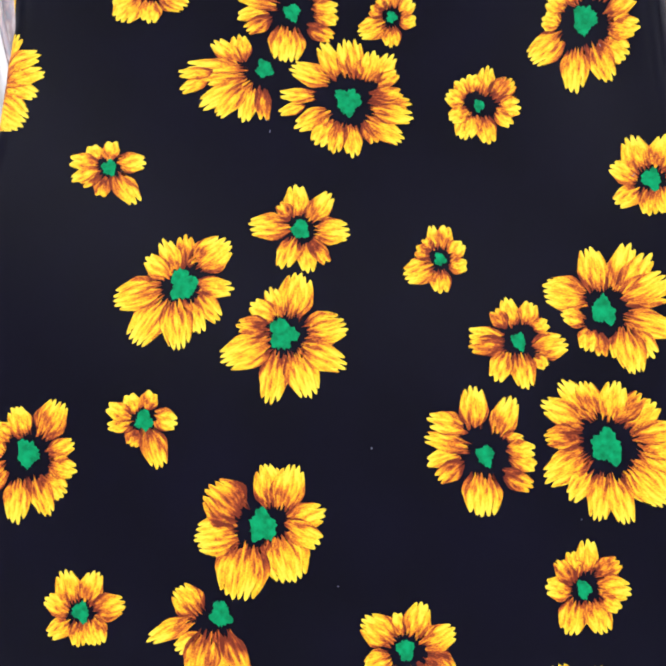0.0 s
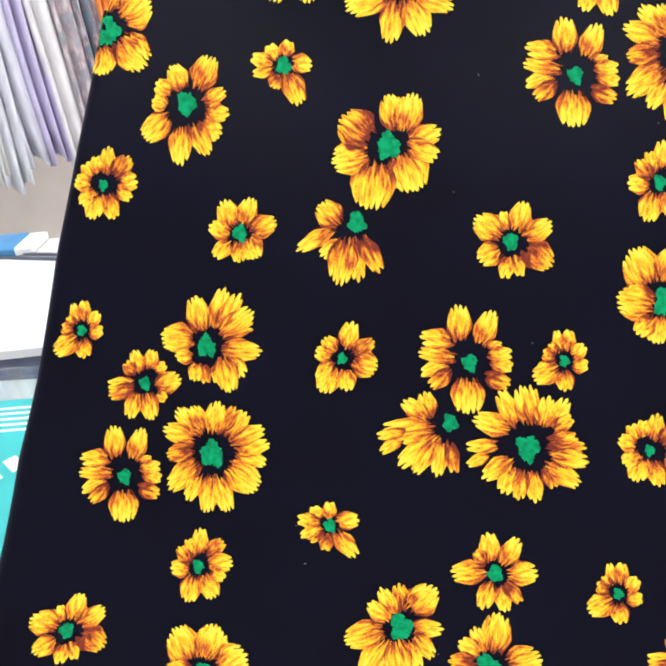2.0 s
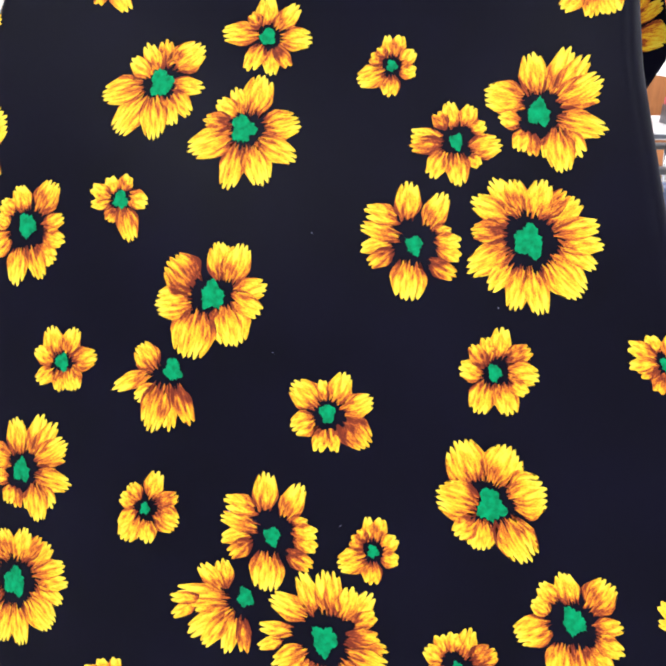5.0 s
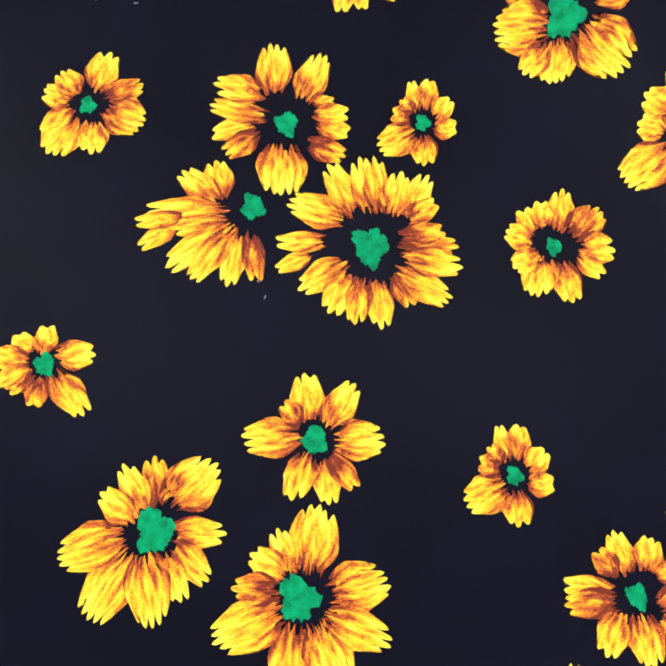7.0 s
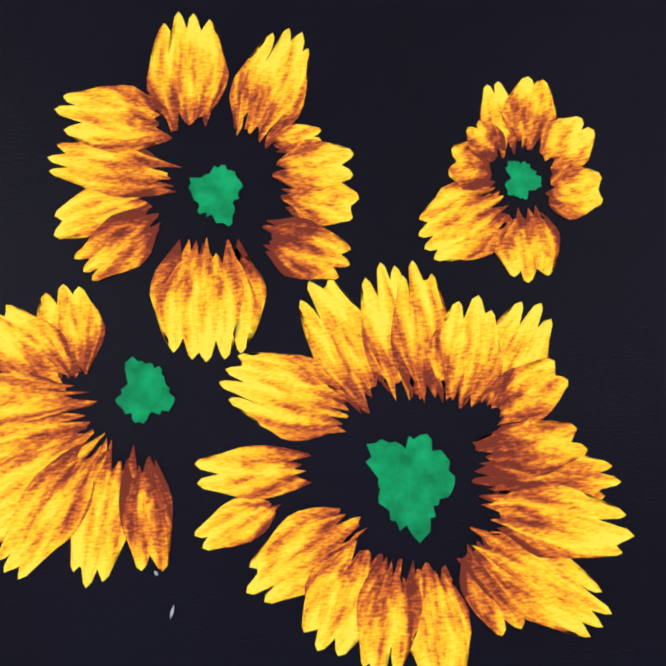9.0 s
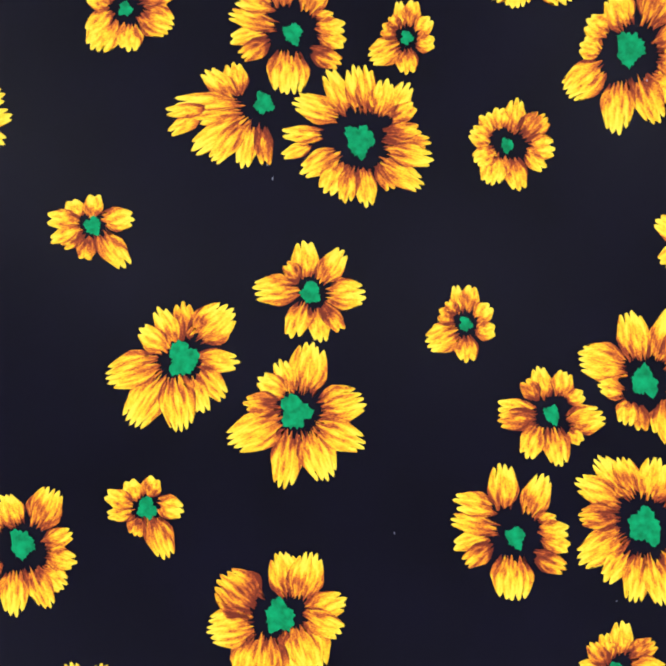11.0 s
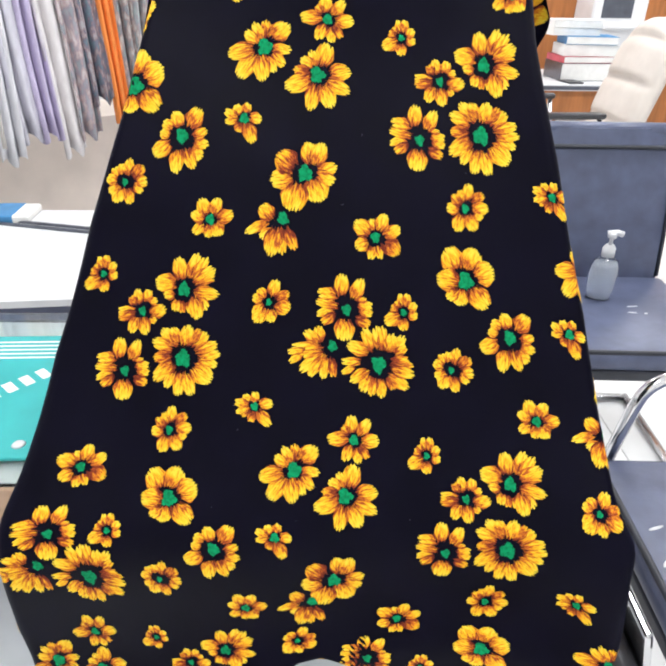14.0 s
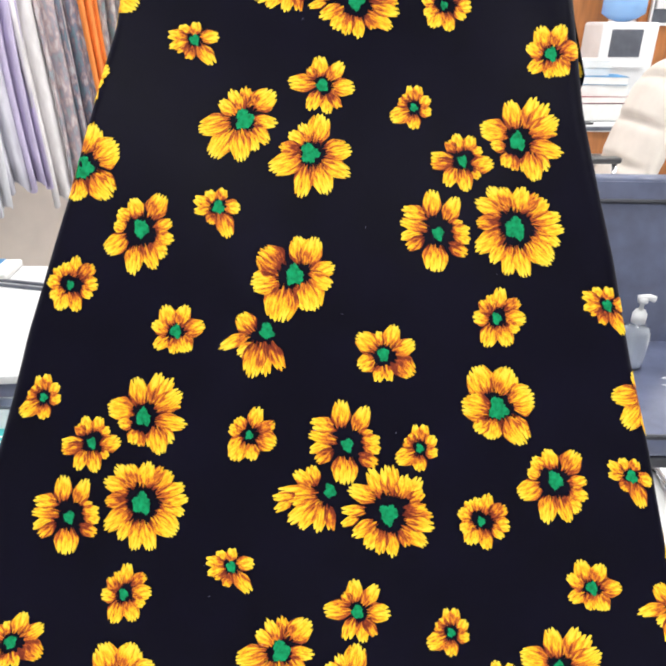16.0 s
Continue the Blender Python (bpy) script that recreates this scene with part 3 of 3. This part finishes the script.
far_chair = visitor_chair(pose(0.745, 1.01, 0, 0, 0, -2), "blue-grey leather visitor chair with chrome frame, sanitizer on its seat")
near_chair = visitor_chair(pose(0.69, 0.18, 0, 0, 0, -92), "blue-grey leather visitor chair with chrome frame beside the cloth")
part("front_plate", box(0.34, 0.014, 0.12, pose(-0.06, -0.247, 0.385, 12), 0.005), CHROME, near_chair, "bent chrome plate")
part("end_cap", box(0.13, 0.05, 0.15, pose(0.07, -0.262, 0.305, 14), 0.024, 4), BLACKPLASTIC, near_chair, "rounded black plastic cap", smooth=True)


SCUFF = mat("worn_leather", (0.62, 0.63, 0.66), 0.6, vary=0.2, scale=60)
for seat, spots in ((far_chair, ((0.065, 0.02, 0.034, 12), (0.05, -0.016, 0.026, -8), (0.085, -0.02, 0.012, 20))), (near_chair, ((-0.061, -0.185, 0.030, -70), (0.009, -0.20, 0.018, -40)))):
    for x, y, long, turn in spots:
        part("scuff", lathe([(0.0005, 0.0), (0.5, 0.0), (0.42, 0.5)], 10, pose(x, y, 0.4727, 0, 0, turn) @ Matrix.Diagonal((long, 0.006, 0.0008, 1))), SCUFF, seat, "pale scuff in the leather")


def sanitizer(m):
    b = empty("sanitizer_bottle", m, "clear pump bottle of hand sanitizer standing on the chair seat", "bottle")
    body = [(0.001, 0.0), (0.030, 0.0), (0.034, 0.004), (0.037, 0.03), (0.038, 0.07), (0.036, 0.095), (0.030, 0.113), (0.018, 0.122), (0.013, 0.124), (0.013, 0.130)]
    shell = lathe(body, 36)
    bmesh.ops.scale(shell, vec=(1.0, 0.62, 1.0), verts=shell.verts)
    part("body", shell, CLEAR, b, "clear plastic body with pale gel", smooth=True)
    gel = lathe([(0.001, 0.003), (0.029, 0.003), (0.035, 0.03), (0.036, 0.07), (0.034, 0.094), (0.029, 0.108)], 36)
    bmesh.ops.scale(gel, vec=(0.96, 0.58, 1.0), verts=gel.verts)
    part("gel", gel, GEL, b, smooth=True)
    part("collar", lathe([(0.001, 0.124), (0.0165, 0.124), (0.0165, 0.148), (0.012, 0.152), (0.012, 0.156)], 28), WHITEPLASTIC, b, smooth=True)
    part("dip_tube", lathe([(0.001, 0.01), (0.0025, 0.01), (0.0025, 0.125)], 10), WHITEPLASTIC, b, smooth=True)
    pump = part("pump", lathe([(0.001, 0.154), (0.005, 0.154), (0.005, 0.174), (0.011, 0.176), (0.012, 0.186), (0.009, 0.190)], 24), WHITEPLASTIC, b, smooth=True)
    part("nozzle", tube([(-0.012, 0, 0.186), (0.012, 0, 0.190), (0.026, 0, 0.186)], 0.0080, 12), WHITEPLASTIC, pump, smooth=True)
    return b


sanitizer(pose(0.735, 1.08, 0.4725, 0, 0, -12))


# ---- the glass-topped table beside and under the cloth ----
def glass_table():
    d = empty("glass_table", pose(0, 0, 0), "low pale veneered table with a sheet of glass on top", "table")
    part("top", box(1.90, 0.50, 0.028, pose(-0.66, 0.50, 0.548), 0.003), WHITEPLASTIC, d, "white table top under the glass")
    part("front_panel", box(1.90, 0.022, 0.17, pose(-0.66, 0.25, 0.475), 0.002), TAN, d, "pale veneered apron")
    for x in (-1.55, 0.25):
        for y in (0.30, 0.70):
            part("leg", box(0.05, 0.05, 0.533, pose(x, y, 0.2668), 0.004), WHITEPLASTIC, d)
    part("glass_sheet", box(1.92, 0.545, 0.008, pose(-0.66, 0.515, 0.5665), 0.002), GLASS, d, "greenish sheet of glass")
    part("edge_trim", box(1.90, 0.010, 0.028, pose(-0.66, 0.757, 0.548), 0.003), STEEL, d)
    return d


glass_table()


def folder():
    f = empty("folder", pose(-0.70, 0.475, 0.571, 0, 0, 2), "teal plastic folder with white print lying on the glass", "folder")
    part("cover", box(0.46, 0.385, 0.007, pose(0, 0, 0.0035), 0.003), TEAL, f)
    for k in range(5):
        part("print_line", box(0.40, 0.005, 0.0006, pose(0.0, 0.165 - 0.015 * k, 0.0073), 0), PAPER, f, "thin white printed line")
    for k in range(8):
        part("print_bar", box(0.018, 0.035, 0.0006, pose(0.09 + 0.022 * (k - 4), -0.02 + 0.022 * (k - 4), 0.0073, 0, 0, 45), 0), PAPER, f, "white printed mark")
    part("snap", lathe([(0.001, 0), (0.011, 0), (0.008, 0.003)], 16, pose(0.19, -0.16, 0.007)), WHITEPLASTIC, f, smooth=True)


folder()


def prism(corners, z0, z1):
    """A board with the given corners in plan."""
    bm = bmesh.new()
    lo = [bm.verts.new((x, y, z0)) for x, y in corners]
    hi = [bm.verts.new((x, y, z1)) for x, y in corners]
    bm.faces.new(list(reversed(lo)))
    bm.faces.new(hi)
    for k in range(len(corners)):
        q = (k + 1) % len(corners)
        bm.faces.new((lo[k], lo[q], hi[q], hi[k]))
    bmesh.ops.bevel(bm, geom=bm.edges[:], offset=0.003, segments=2, affect="EDGES", profile=0.5)
    return bm


def white_table():
    d = empty("side_table", pose(0, 0, 0), "white laminated table with a dark metal edge and grey apron", "table")
    part("top", prism([(-2.2, 0.80), (-0.42, 0.985), (-0.42, 1.66), (-1.50, 1.66), (-1.66, 1.45), (-2.2, 1.45)], 0.498, 0.520), WHITEPLASTIC, d)
    part("apron", prism([(-2.15, 0.83), (-0.45, 1.005), (-0.45, 1.025), (-2.15, 0.85)], 0.27, 0.4975), LEATHER, d, "blue-grey apron board")
    for k in (0, 1):
        part("edge_trim", box(1.1, 0.012, 0.008, pose(-0.95, 1.505 - 0.032 * k, 0.5242, 0, 0, -13.5), 0.002), STEEL, d)
    for x, y in ((-0.48, 1.06), (-2.12, 0.90), (-0.48, 1.60), (-2.12, 1.40)):
        part("leg", box(0.04, 0.04, 0.496, pose(x, y, 0.249), 0.004), WHITEPLASTIC, d)
    return d


white_table()
tissue = empty("paper_packet", pose(-1.13, 1.58, 0.5205, 0, 0, 4), "white and blue paper packet on the table", "packet")
part("packet", box(0.26, 0.14, 0.024, pose(0, 0, 0.012), 0.006), PAPER, tissue)
part("wrapper_band", box(0.12, 0.143, 0.026, pose(0.02, 0, 0.0131), 0.005), BLUE, tissue, "blue printed wrapper")


# ---- the hanging cloth lengths along the wall ----
def patterned(colour, seed):
    """A printed cloth: scattered blots of other hues over its ground colour."""
    m = mat("patterned_cloth", colour, 0.75, vary=0.3, scale=30, stretch=(1, 1, 0.4), bump=0.1, bscale=90)
    nt = m.node_tree
    b = nt.nodes["Principled BSDF"]
    ground = b.inputs["Base Color"].links[0].from_socket
    tc = nt.nodes.new("ShaderNodeTexCoord")
    mp = nt.nodes.new("ShaderNodeMapping")
    mp.inputs["Location"].default_value = (seed * 1.7, 0, seed * 0.9)
    mp.inputs["Scale"].default_value = (1, 1, 0.5)
    nt.links.new(tc.outputs["Object"], mp.inputs["Vector"])
    blot = nt.nodes.new("ShaderNodeTexNoise")
    blot.inputs["Scale"].default_value, blot.inputs["Detail"].default_value = 48, 5
    nt.links.new(mp.outputs[0], blot.inputs["Vector"])
    ramp = nt.nodes.new("ShaderNodeValToRGB")
    el = ramp.color_ramp.elements
    el[0].position, el[0].color = 0.36, (0.62, 0.60, 0.62, 1)
    el[1].position, el[1].color = 0.66, (0.16, 0.30, 0.34, 1)
    el.new(0.46).color = (0.46, 0.32, 0.30, 1)
    el.new(0.54).color = (0.20, 0.19, 0.26, 1)
    nt.links.new(blot.outputs["Fac"], ramp.inputs["Fac"])
    mix = nt.nodes.new("ShaderNodeMix")
    mix.data_type = "RGBA"
    mix.inputs["Factor"].default_value = 0.5
    nt.links.new(ground, mix.inputs["A"])
    nt.links.new(ramp.outputs["Color"], mix.inputs["B"])
    nt.links.new(mix.outputs["Result"], b.inputs["Base Color"])
    return m


def hanging_length(x, y, w, top, bottom, colour, seed, label, rough=0.7, sheer=False):
    rnd = random.Random(seed)
    bm = bmesh.new()
    n, mrows = 20, 12
    ph, fr = rnd.random() * 6, rnd.uniform(1.6, 2.6)
    rows = []
    for k in range(mrows + 1):
        f = k / mrows
        row = []
        for i in range(n + 1):
            s = i / n - 0.5
            fold = 0.022 * math.sin(6.28 * fr * s + ph + 0.6 * f) + 0.01 * math.sin(17 * s + ph * 2)
            zb = bottom + 0.02 * math.sin(9 * s + ph)
            row.append(bm.verts.new((s * w * (1 - 0.18 * f) + 0.012 * math.sin(5 * f + ph), fold, top + (zb - top) * f)))
        rows.append(row)
    for a, b in zip(rows, rows[1:]):
        for i in range(n):
            bm.faces.new((a[i], a[i + 1], b[i + 1], b[i]))
    m = patterned(colour, seed) if "patterned" in label else mat("hung_cloth", colour, rough, vary=0.16, scale=26, stretch=(1, 1, 0.35), bump=0.1, bscale=90)
    ob = part("hanging_fabric", bm, m, None, smooth="keep")
    ob.matrix_world = pose(x, y, 0)
    sd = ob.modifiers.new("thickness", "SOLIDIFY")
    sd.thickness = 0.004
    return tagged(ob, label, "fabric", "hanging fabric lengths")


HUNG = "cloth length hanging from the rail"
PALE = [((0.66, 0.66, 0.70), "white " + HUNG), ((0.56, 0.55, 0.62), "pale grey " + HUNG), ((0.50, 0.44, 0.62), "lilac " + HUNG),
        ((0.68, 0.65, 0.66), "off-white " + HUNG), ((0.42, 0.48, 0.62), "pale blue " + HUNG), ((0.66, 0.63, 0.60), "cream " + HUNG)]
STRONG = [((0.44, 0.36, 0.38), "greyish pink patterned " + HUNG), ((0.09, 0.08, 0.12), "dark patterned " + HUNG), ((0.80, 0.24, 0.05), "orange " + HUNG),
          ((0.26, 0.22, 0.20), "brown patterned " + HUNG), ((0.42, 0.40, 0.38), "grey-brown patterned " + HUNG), ((0.26, 0.19, 0.50), "purple " + HUNG),
          ((0.07, 0.18, 0.50), "blue " + HUNG), ((0.52, 0.24, 0.34), "pink " + HUNG), ((0.08, 0.10, 0.13), "dark teal patterned " + HUNG)]
RAIL_A, RAIL_B = Vector((-1.62, 1.75, 0)), Vector((-0.30, 3.1, 0))
for k in range(24):
    f = k / 23
    p = RAIL_A.lerp(RAIL_B, f)
    colour, label = PALE[k % 6] if k < 10 else STRONG[(k - 10) % 9]
    hanging_length(p.x, p.y, 0.08 if label.startswith("orange") else 0.115, 1.94, 0.62 + 0.05 * math.sin(k * 1.9) + (0.10 if k > 10 else 0), colour, k, label).rotation_euler = (0, 0, radians(38))
rack = empty("fabric_rack", pose(0, 0, 0), "white metal rack carrying the hanging fabric lengths", "rack")
part("rail", tube([RAIL_A + Vector((-0.15, -0.15, 1.95)), RAIL_B + Vector((0.15, 0.15, 1.95))], 0.014, 12), CHROME, rack, smooth=True)
for p in (RAIL_A + Vector((-0.14, -0.14, 0)), RAIL_B + Vector((0.14, 0.14, 0))):
    part("post", tube([p, p + Vector((0, 0, 1.95))], 0.016, 12), CHROME, rack, smooth=True)
low = empty("low_cabinet", pose(-1.25, 2.75, 0, 0, 0, 45), "beige low cabinet behind the hanging lengths", "cabinet")
part("body", box(2.0, 0.5, 0.60, pose(0, 0.35, 0.302), 0.006), BEIGE, low)
part("plinth", box(2.0, 0.46, 0.06, pose(0, 0.30, 0.032), 0.003), STEEL, low)


# ---- the far desk, executive chair and water dispenser ----
def far_desk():
    d = empty("office_desk", pose(1.33, 3.65, 0), "wooden office desk with a white top", "desk")
    part("top", box(0.86, 0.75, 0.035, pose(0, 0, 0.725), 0.004), WHITEPLASTIC, d)
    part("front_panel", box(0.78, 0.02, 0.12, pose(0, -0.34, 0.645), 0.002), WOOD, d)
    for x in (-0.40, 0.40):
        part("side_panel", box(0.03, 0.68, 0.705, pose(x, 0, 0.3545), 0.002), WHITEPLASTIC, d)
    part("edge_trim", box(0.86, 0.012, 0.02, pose(0, -0.383, 0.725), 0.002), STEEL, d)
    return d


far_desk()


def book(name, x, y, z, sx, sy, sz, turn, material, label, category="book"):
    b = empty(name, pose(x, y, z, 0, 0, turn), label, category)
    part("page_block", box(sx - 0.006, sy - 0.006, sz - 0.004, pose(0, 0, sz / 2), 0.001, 1), PAPER, b)
    part("cover", join(box(sx, sy, 0.002, pose(0, 0, sz - 0.001), 0), box(sx, sy, 0.002, pose(0, 0, 0.001), 0), box(0.002, sy, sz, pose(-sx / 2, 0, sz / 2), 0)), material, b)
    return b


book("box_file", 1.53, 3.56, 0.7435, 0.36, 0.28, 0.095, 2, STEEL, "grey box file under the stack on the desk", "box file")
book("binder", 1.52, 3.55, 0.8395, 0.34, 0.26, 0.035, 4, RED, "red binder in the stack on the desk", "binder")
book("paper_stack", 1.52, 3.55, 0.8755, 0.31, 0.24, 0.06, -3, PAPER, "stack of white papers on the desk", "papers")
book("binder", 1.52, 3.54, 0.9365, 0.29, 0.24, 0.042, -6, BLUE, "blue binder in the stack on the desk", "binder")
for k in range(2):
    book("paper_stack", 1.43 + 0.012 * k, 3.60, 0.9795 + 0.041 * k, 0.28, 0.22, 0.040, 3 - 5 * k, PAPER, "stack of white papers on the desk", "papers")
phone = empty("phone", pose(1.40, 3.36, 0.7435, 0, 0, 10), "dark mobile phone lying on the desk", "phone")
part("case", box(0.09, 0.15, 0.009, pose(0, 0, 0.0045), 0.004), BLACKPLASTIC, phone)


def exec_chair():
    e = empty("executive_chair", pose(1.10, 2.62, 0, 0, 0, -86), "cream leather high-backed executive chair", "chair")
    part("seat", box(0.5, 0.5, 0.09, pose(0, 0, 0.46), 0.03, 3), CREAM, e, smooth=True)
    back = bmesh.new()
    nx, nz = 18, 36
    grid = {}
    for side in (0, 1):
        for i in range(nx + 1):
            for k in range(nz + 1):
                sd, f = i / nx * 2 - 1, k / nz
                half = 0.205 + 0.012 * math.sin(math.pi * f)
                if f > 0.80:
                    half *= math.sqrt(max(0.0, 1 - ((f - 0.80) / 0.2) ** 2 * 0.55))
                z = 0.50 + 0.61 * f - 0.03 * sd * sd * f
                rim = (1 - abs(sd) ** 4) * (1 - abs(2 * f - 1) ** 6)
                pad = 0.055 * rim - 0.034 * rim * max(0.0, math.cos(f * 6.28318 * 3.4)) ** 6
                y = 0.225 + 0.17 * f ** 1.1 + (0.035 if side else -pad - 0.012)
                grid[side, i, k] = back.verts.new((sd * half, y, z))
    for i in range(nx):
        for k in range(nz):
            back.faces.new((grid[0, i, k], grid[0, i + 1, k], grid[0, i + 1, k + 1], grid[0, i, k + 1]))
            back.faces.new((grid[1, i, k], grid[1, i, k + 1], grid[1, i + 1, k + 1], grid[1, i + 1, k]))
        for k in (0, nz):
            back.faces.new((grid[0, i, k], grid[1, i, k], grid[1, i + 1, k], grid[0, i + 1, k]))
    for k in range(nz):
        for i in (0, nx):
            back.faces.new((grid[0, i, k], grid[0, i, k + 1], grid[1, i, k + 1], grid[1, i, k]))
    part("backrest", back, CREAM, e, "padded cream leather back with soft seams", smooth=True)
    for sx in (-1, 1):
        arm = part("armrest", box(0.05, 0.36, 0.026, pose(sx * 0.28, -0.10, 0.735), 0.010, 3), BLACKPLASTIC, e, "dark arm pad", smooth=True)
        part("arm_post", tube(rounded([(sx * 0.28, 0.06, 0.722), (sx * 0.28, 0.09, 0.50), (sx * 0.20, 0.09, 0.44)], 0.04), 0.012, 10), CHROME, arm, smooth=True)
    part("column", tube([(0, 0, 0.07), (0, 0, 0.42)], 0.028, 14), CHROME, e, smooth=True)
    for k in range(5):
        c, s = math.cos(1.2566 * k), math.sin(1.2566 * k)
        part("leg", tube([(0, 0, 0.09), (0.3 * c, 0.3 * s, 0.05)], 0.018, 10), CHROME, e, smooth=True)
        part("castor", lathe([(0.001, -0.012), (0.024, -0.012), (0.026, 0), (0.024, 0.012)], 18, pose(0.3 * c, 0.3 * s, 0.0265, 90, 0, 72 * k)), BLACKPLASTIC, e, smooth=True)


exec_chair()


def dispenser():
    d = empty("water_dispenser", pose(1.91, 4.25, 0), "white water dispenser with a blue bottle on top", "water dispenser")
    part("body", box(0.36, 0.34, 1.25, pose(0, 0, 0.627), 0.02, 3), WHITEPLASTIC, d)
    part("recess", box(0.20, 0.02, 0.16, pose(-0.02, -0.165, 1.13), 0.004), STEEL, d, "dark tap recess")
    part("drip_tray", box(0.22, 0.06, 0.02, pose(0, -0.19, 1.0), 0.004), WHITEPLASTIC, d)
    part("bottle", lathe([(0.03, 1.252), (0.09, 1.272), (0.135, 1.302), (0.135, 1.392), (0.128, 1.402), (0.135, 1.412), (0.135, 1.512), (0.128, 1.522), (0.135, 1.532), (0.13, 1.602), (0.03, 1.632)], 32), BLUEWATER, d, "blue plastic water bottle", smooth=True)


dispenser()
door = empty("door_1", pose(0, 0, 0), "orange-brown veneered door with a framed recess", "door", kind="structure")
part("leaf", box(0.98, 0.05, 2.08, pose(2.78, Y1 - 0.03, 1.041), 0.004), WOOD, door)
part("recess", box(0.26, 0.012, 0.34, pose(2.50, Y1 - 0.061, 1.42), 0.003), STEEL, door, "dark recess")
part("recess_frame", join(box(0.30, 0.03, 0.02, pose(2.50, Y1 - 0.071, 1.24), 0.004), box(0.02, 0.03, 0.36, pose(2.36, Y1 - 0.071, 1.42), 0.004), box(0.02, 0.03, 0.36, pose(2.64, Y1 - 0.071, 1.42), 0.004)), WHITEPLASTIC, door, "pale frame of the recess")
part("ledge", box(0.24, 0.03, 0.12, pose(2.50, Y1 - 0.083, 1.40), 0.006), WHITEPLASTIC, door, "pale grey ledge")
part("blue_band", box(0.24, 0.03, 0.10, pose(2.50, Y1 - 0.083, 1.53), 0.006), BLUE, door, "blue band")
cup = empty("wooden_cabinet", pose(1.25, Y1 - 0.24, 0), "tall orange-brown veneered cabinet against the wall", "cabinet")
part("body", box(1.3, 0.44, 2.1, pose(0, 0, 1.052), 0.004), WOOD, cup)
for x in (-0.325, 0.325):
    dr = part("door", box(0.63, 0.02, 2.0, pose(x, -0.233, 1.05), 0.004), WOOD, cup)
    part("handle", tube([(x * 0.12, -0.262, 1.0), (x * 0.12, -0.262, 1.16)], 0.006, 8), CHROME, dr, smooth=True)

note = empty("paper_notice", pose(1.68, Y1 - 0.487, 1.56), "white paper notice stuck on the cabinet door", "notice")
part("sheet", box(0.21, 0.002, 0.30, None, 0), PAPER, note)
part("tape", box(0.05, 0.001, 0.02, pose(0, -0.0017, 0.145), 0), WHITEPLASTIC, note)

# ---- the thin pale sheet with grey bars on the floor under the cloth ----
SHEET = mat("pale_sheet", (0.62, 0.66, 0.69), 0.25, vary=0.06, scale=9)
MARK = mat("grey_bars", (0.47, 0.52, 0.57), 0.3, vary=0.2, scale=50)
plastic = empty("pale_sheet", pose(-0.42, 0.30, 0.0005), "thin pale grey sheet with faint grey bars on the floor", "sheet")
part("film", box(1.16, 0.9, 0.001, pose(0, 0, 0.0005), 0), SHEET, plastic)
rnd = random.Random(5)
for i in range(17):
    for j in range(7):
        if rnd.random() < 0.55:
            part("floor_bar", box(rnd.uniform(0.02, 0.045), rnd.uniform(0.010, 0.018), 0.0004, pose(-0.50 + 0.062 * i, -0.38 + 0.062 * j + rnd.uniform(-0.006, 0.006), 0.0012), 0), MARK, plastic, "faint grey bar")

# ---- floor tiles ----
TS, GAP = 0.60, 0.003
tile_me = None
for i in range(-5, 8):
    for j in range(-5, 9):
        x, y = 0.285 + TS * (i + 0.5), 0.277 + TS * (j + 0.5)
        if X0 < x < X1 and Y0 < y < Y1:
            if tile_me is None:
                first = part("tile", box(TS - GAP, TS - GAP, 0.008, None, 0.001, 1), TILE, FLOOR)
                tile_me = first.data
                first.matrix_world = pose(x, y, -0.004)
            else:
                t = new("tile", tile_me)
                t.parent = FLOOR
                t.matrix_world = pose(x, y, -0.004)
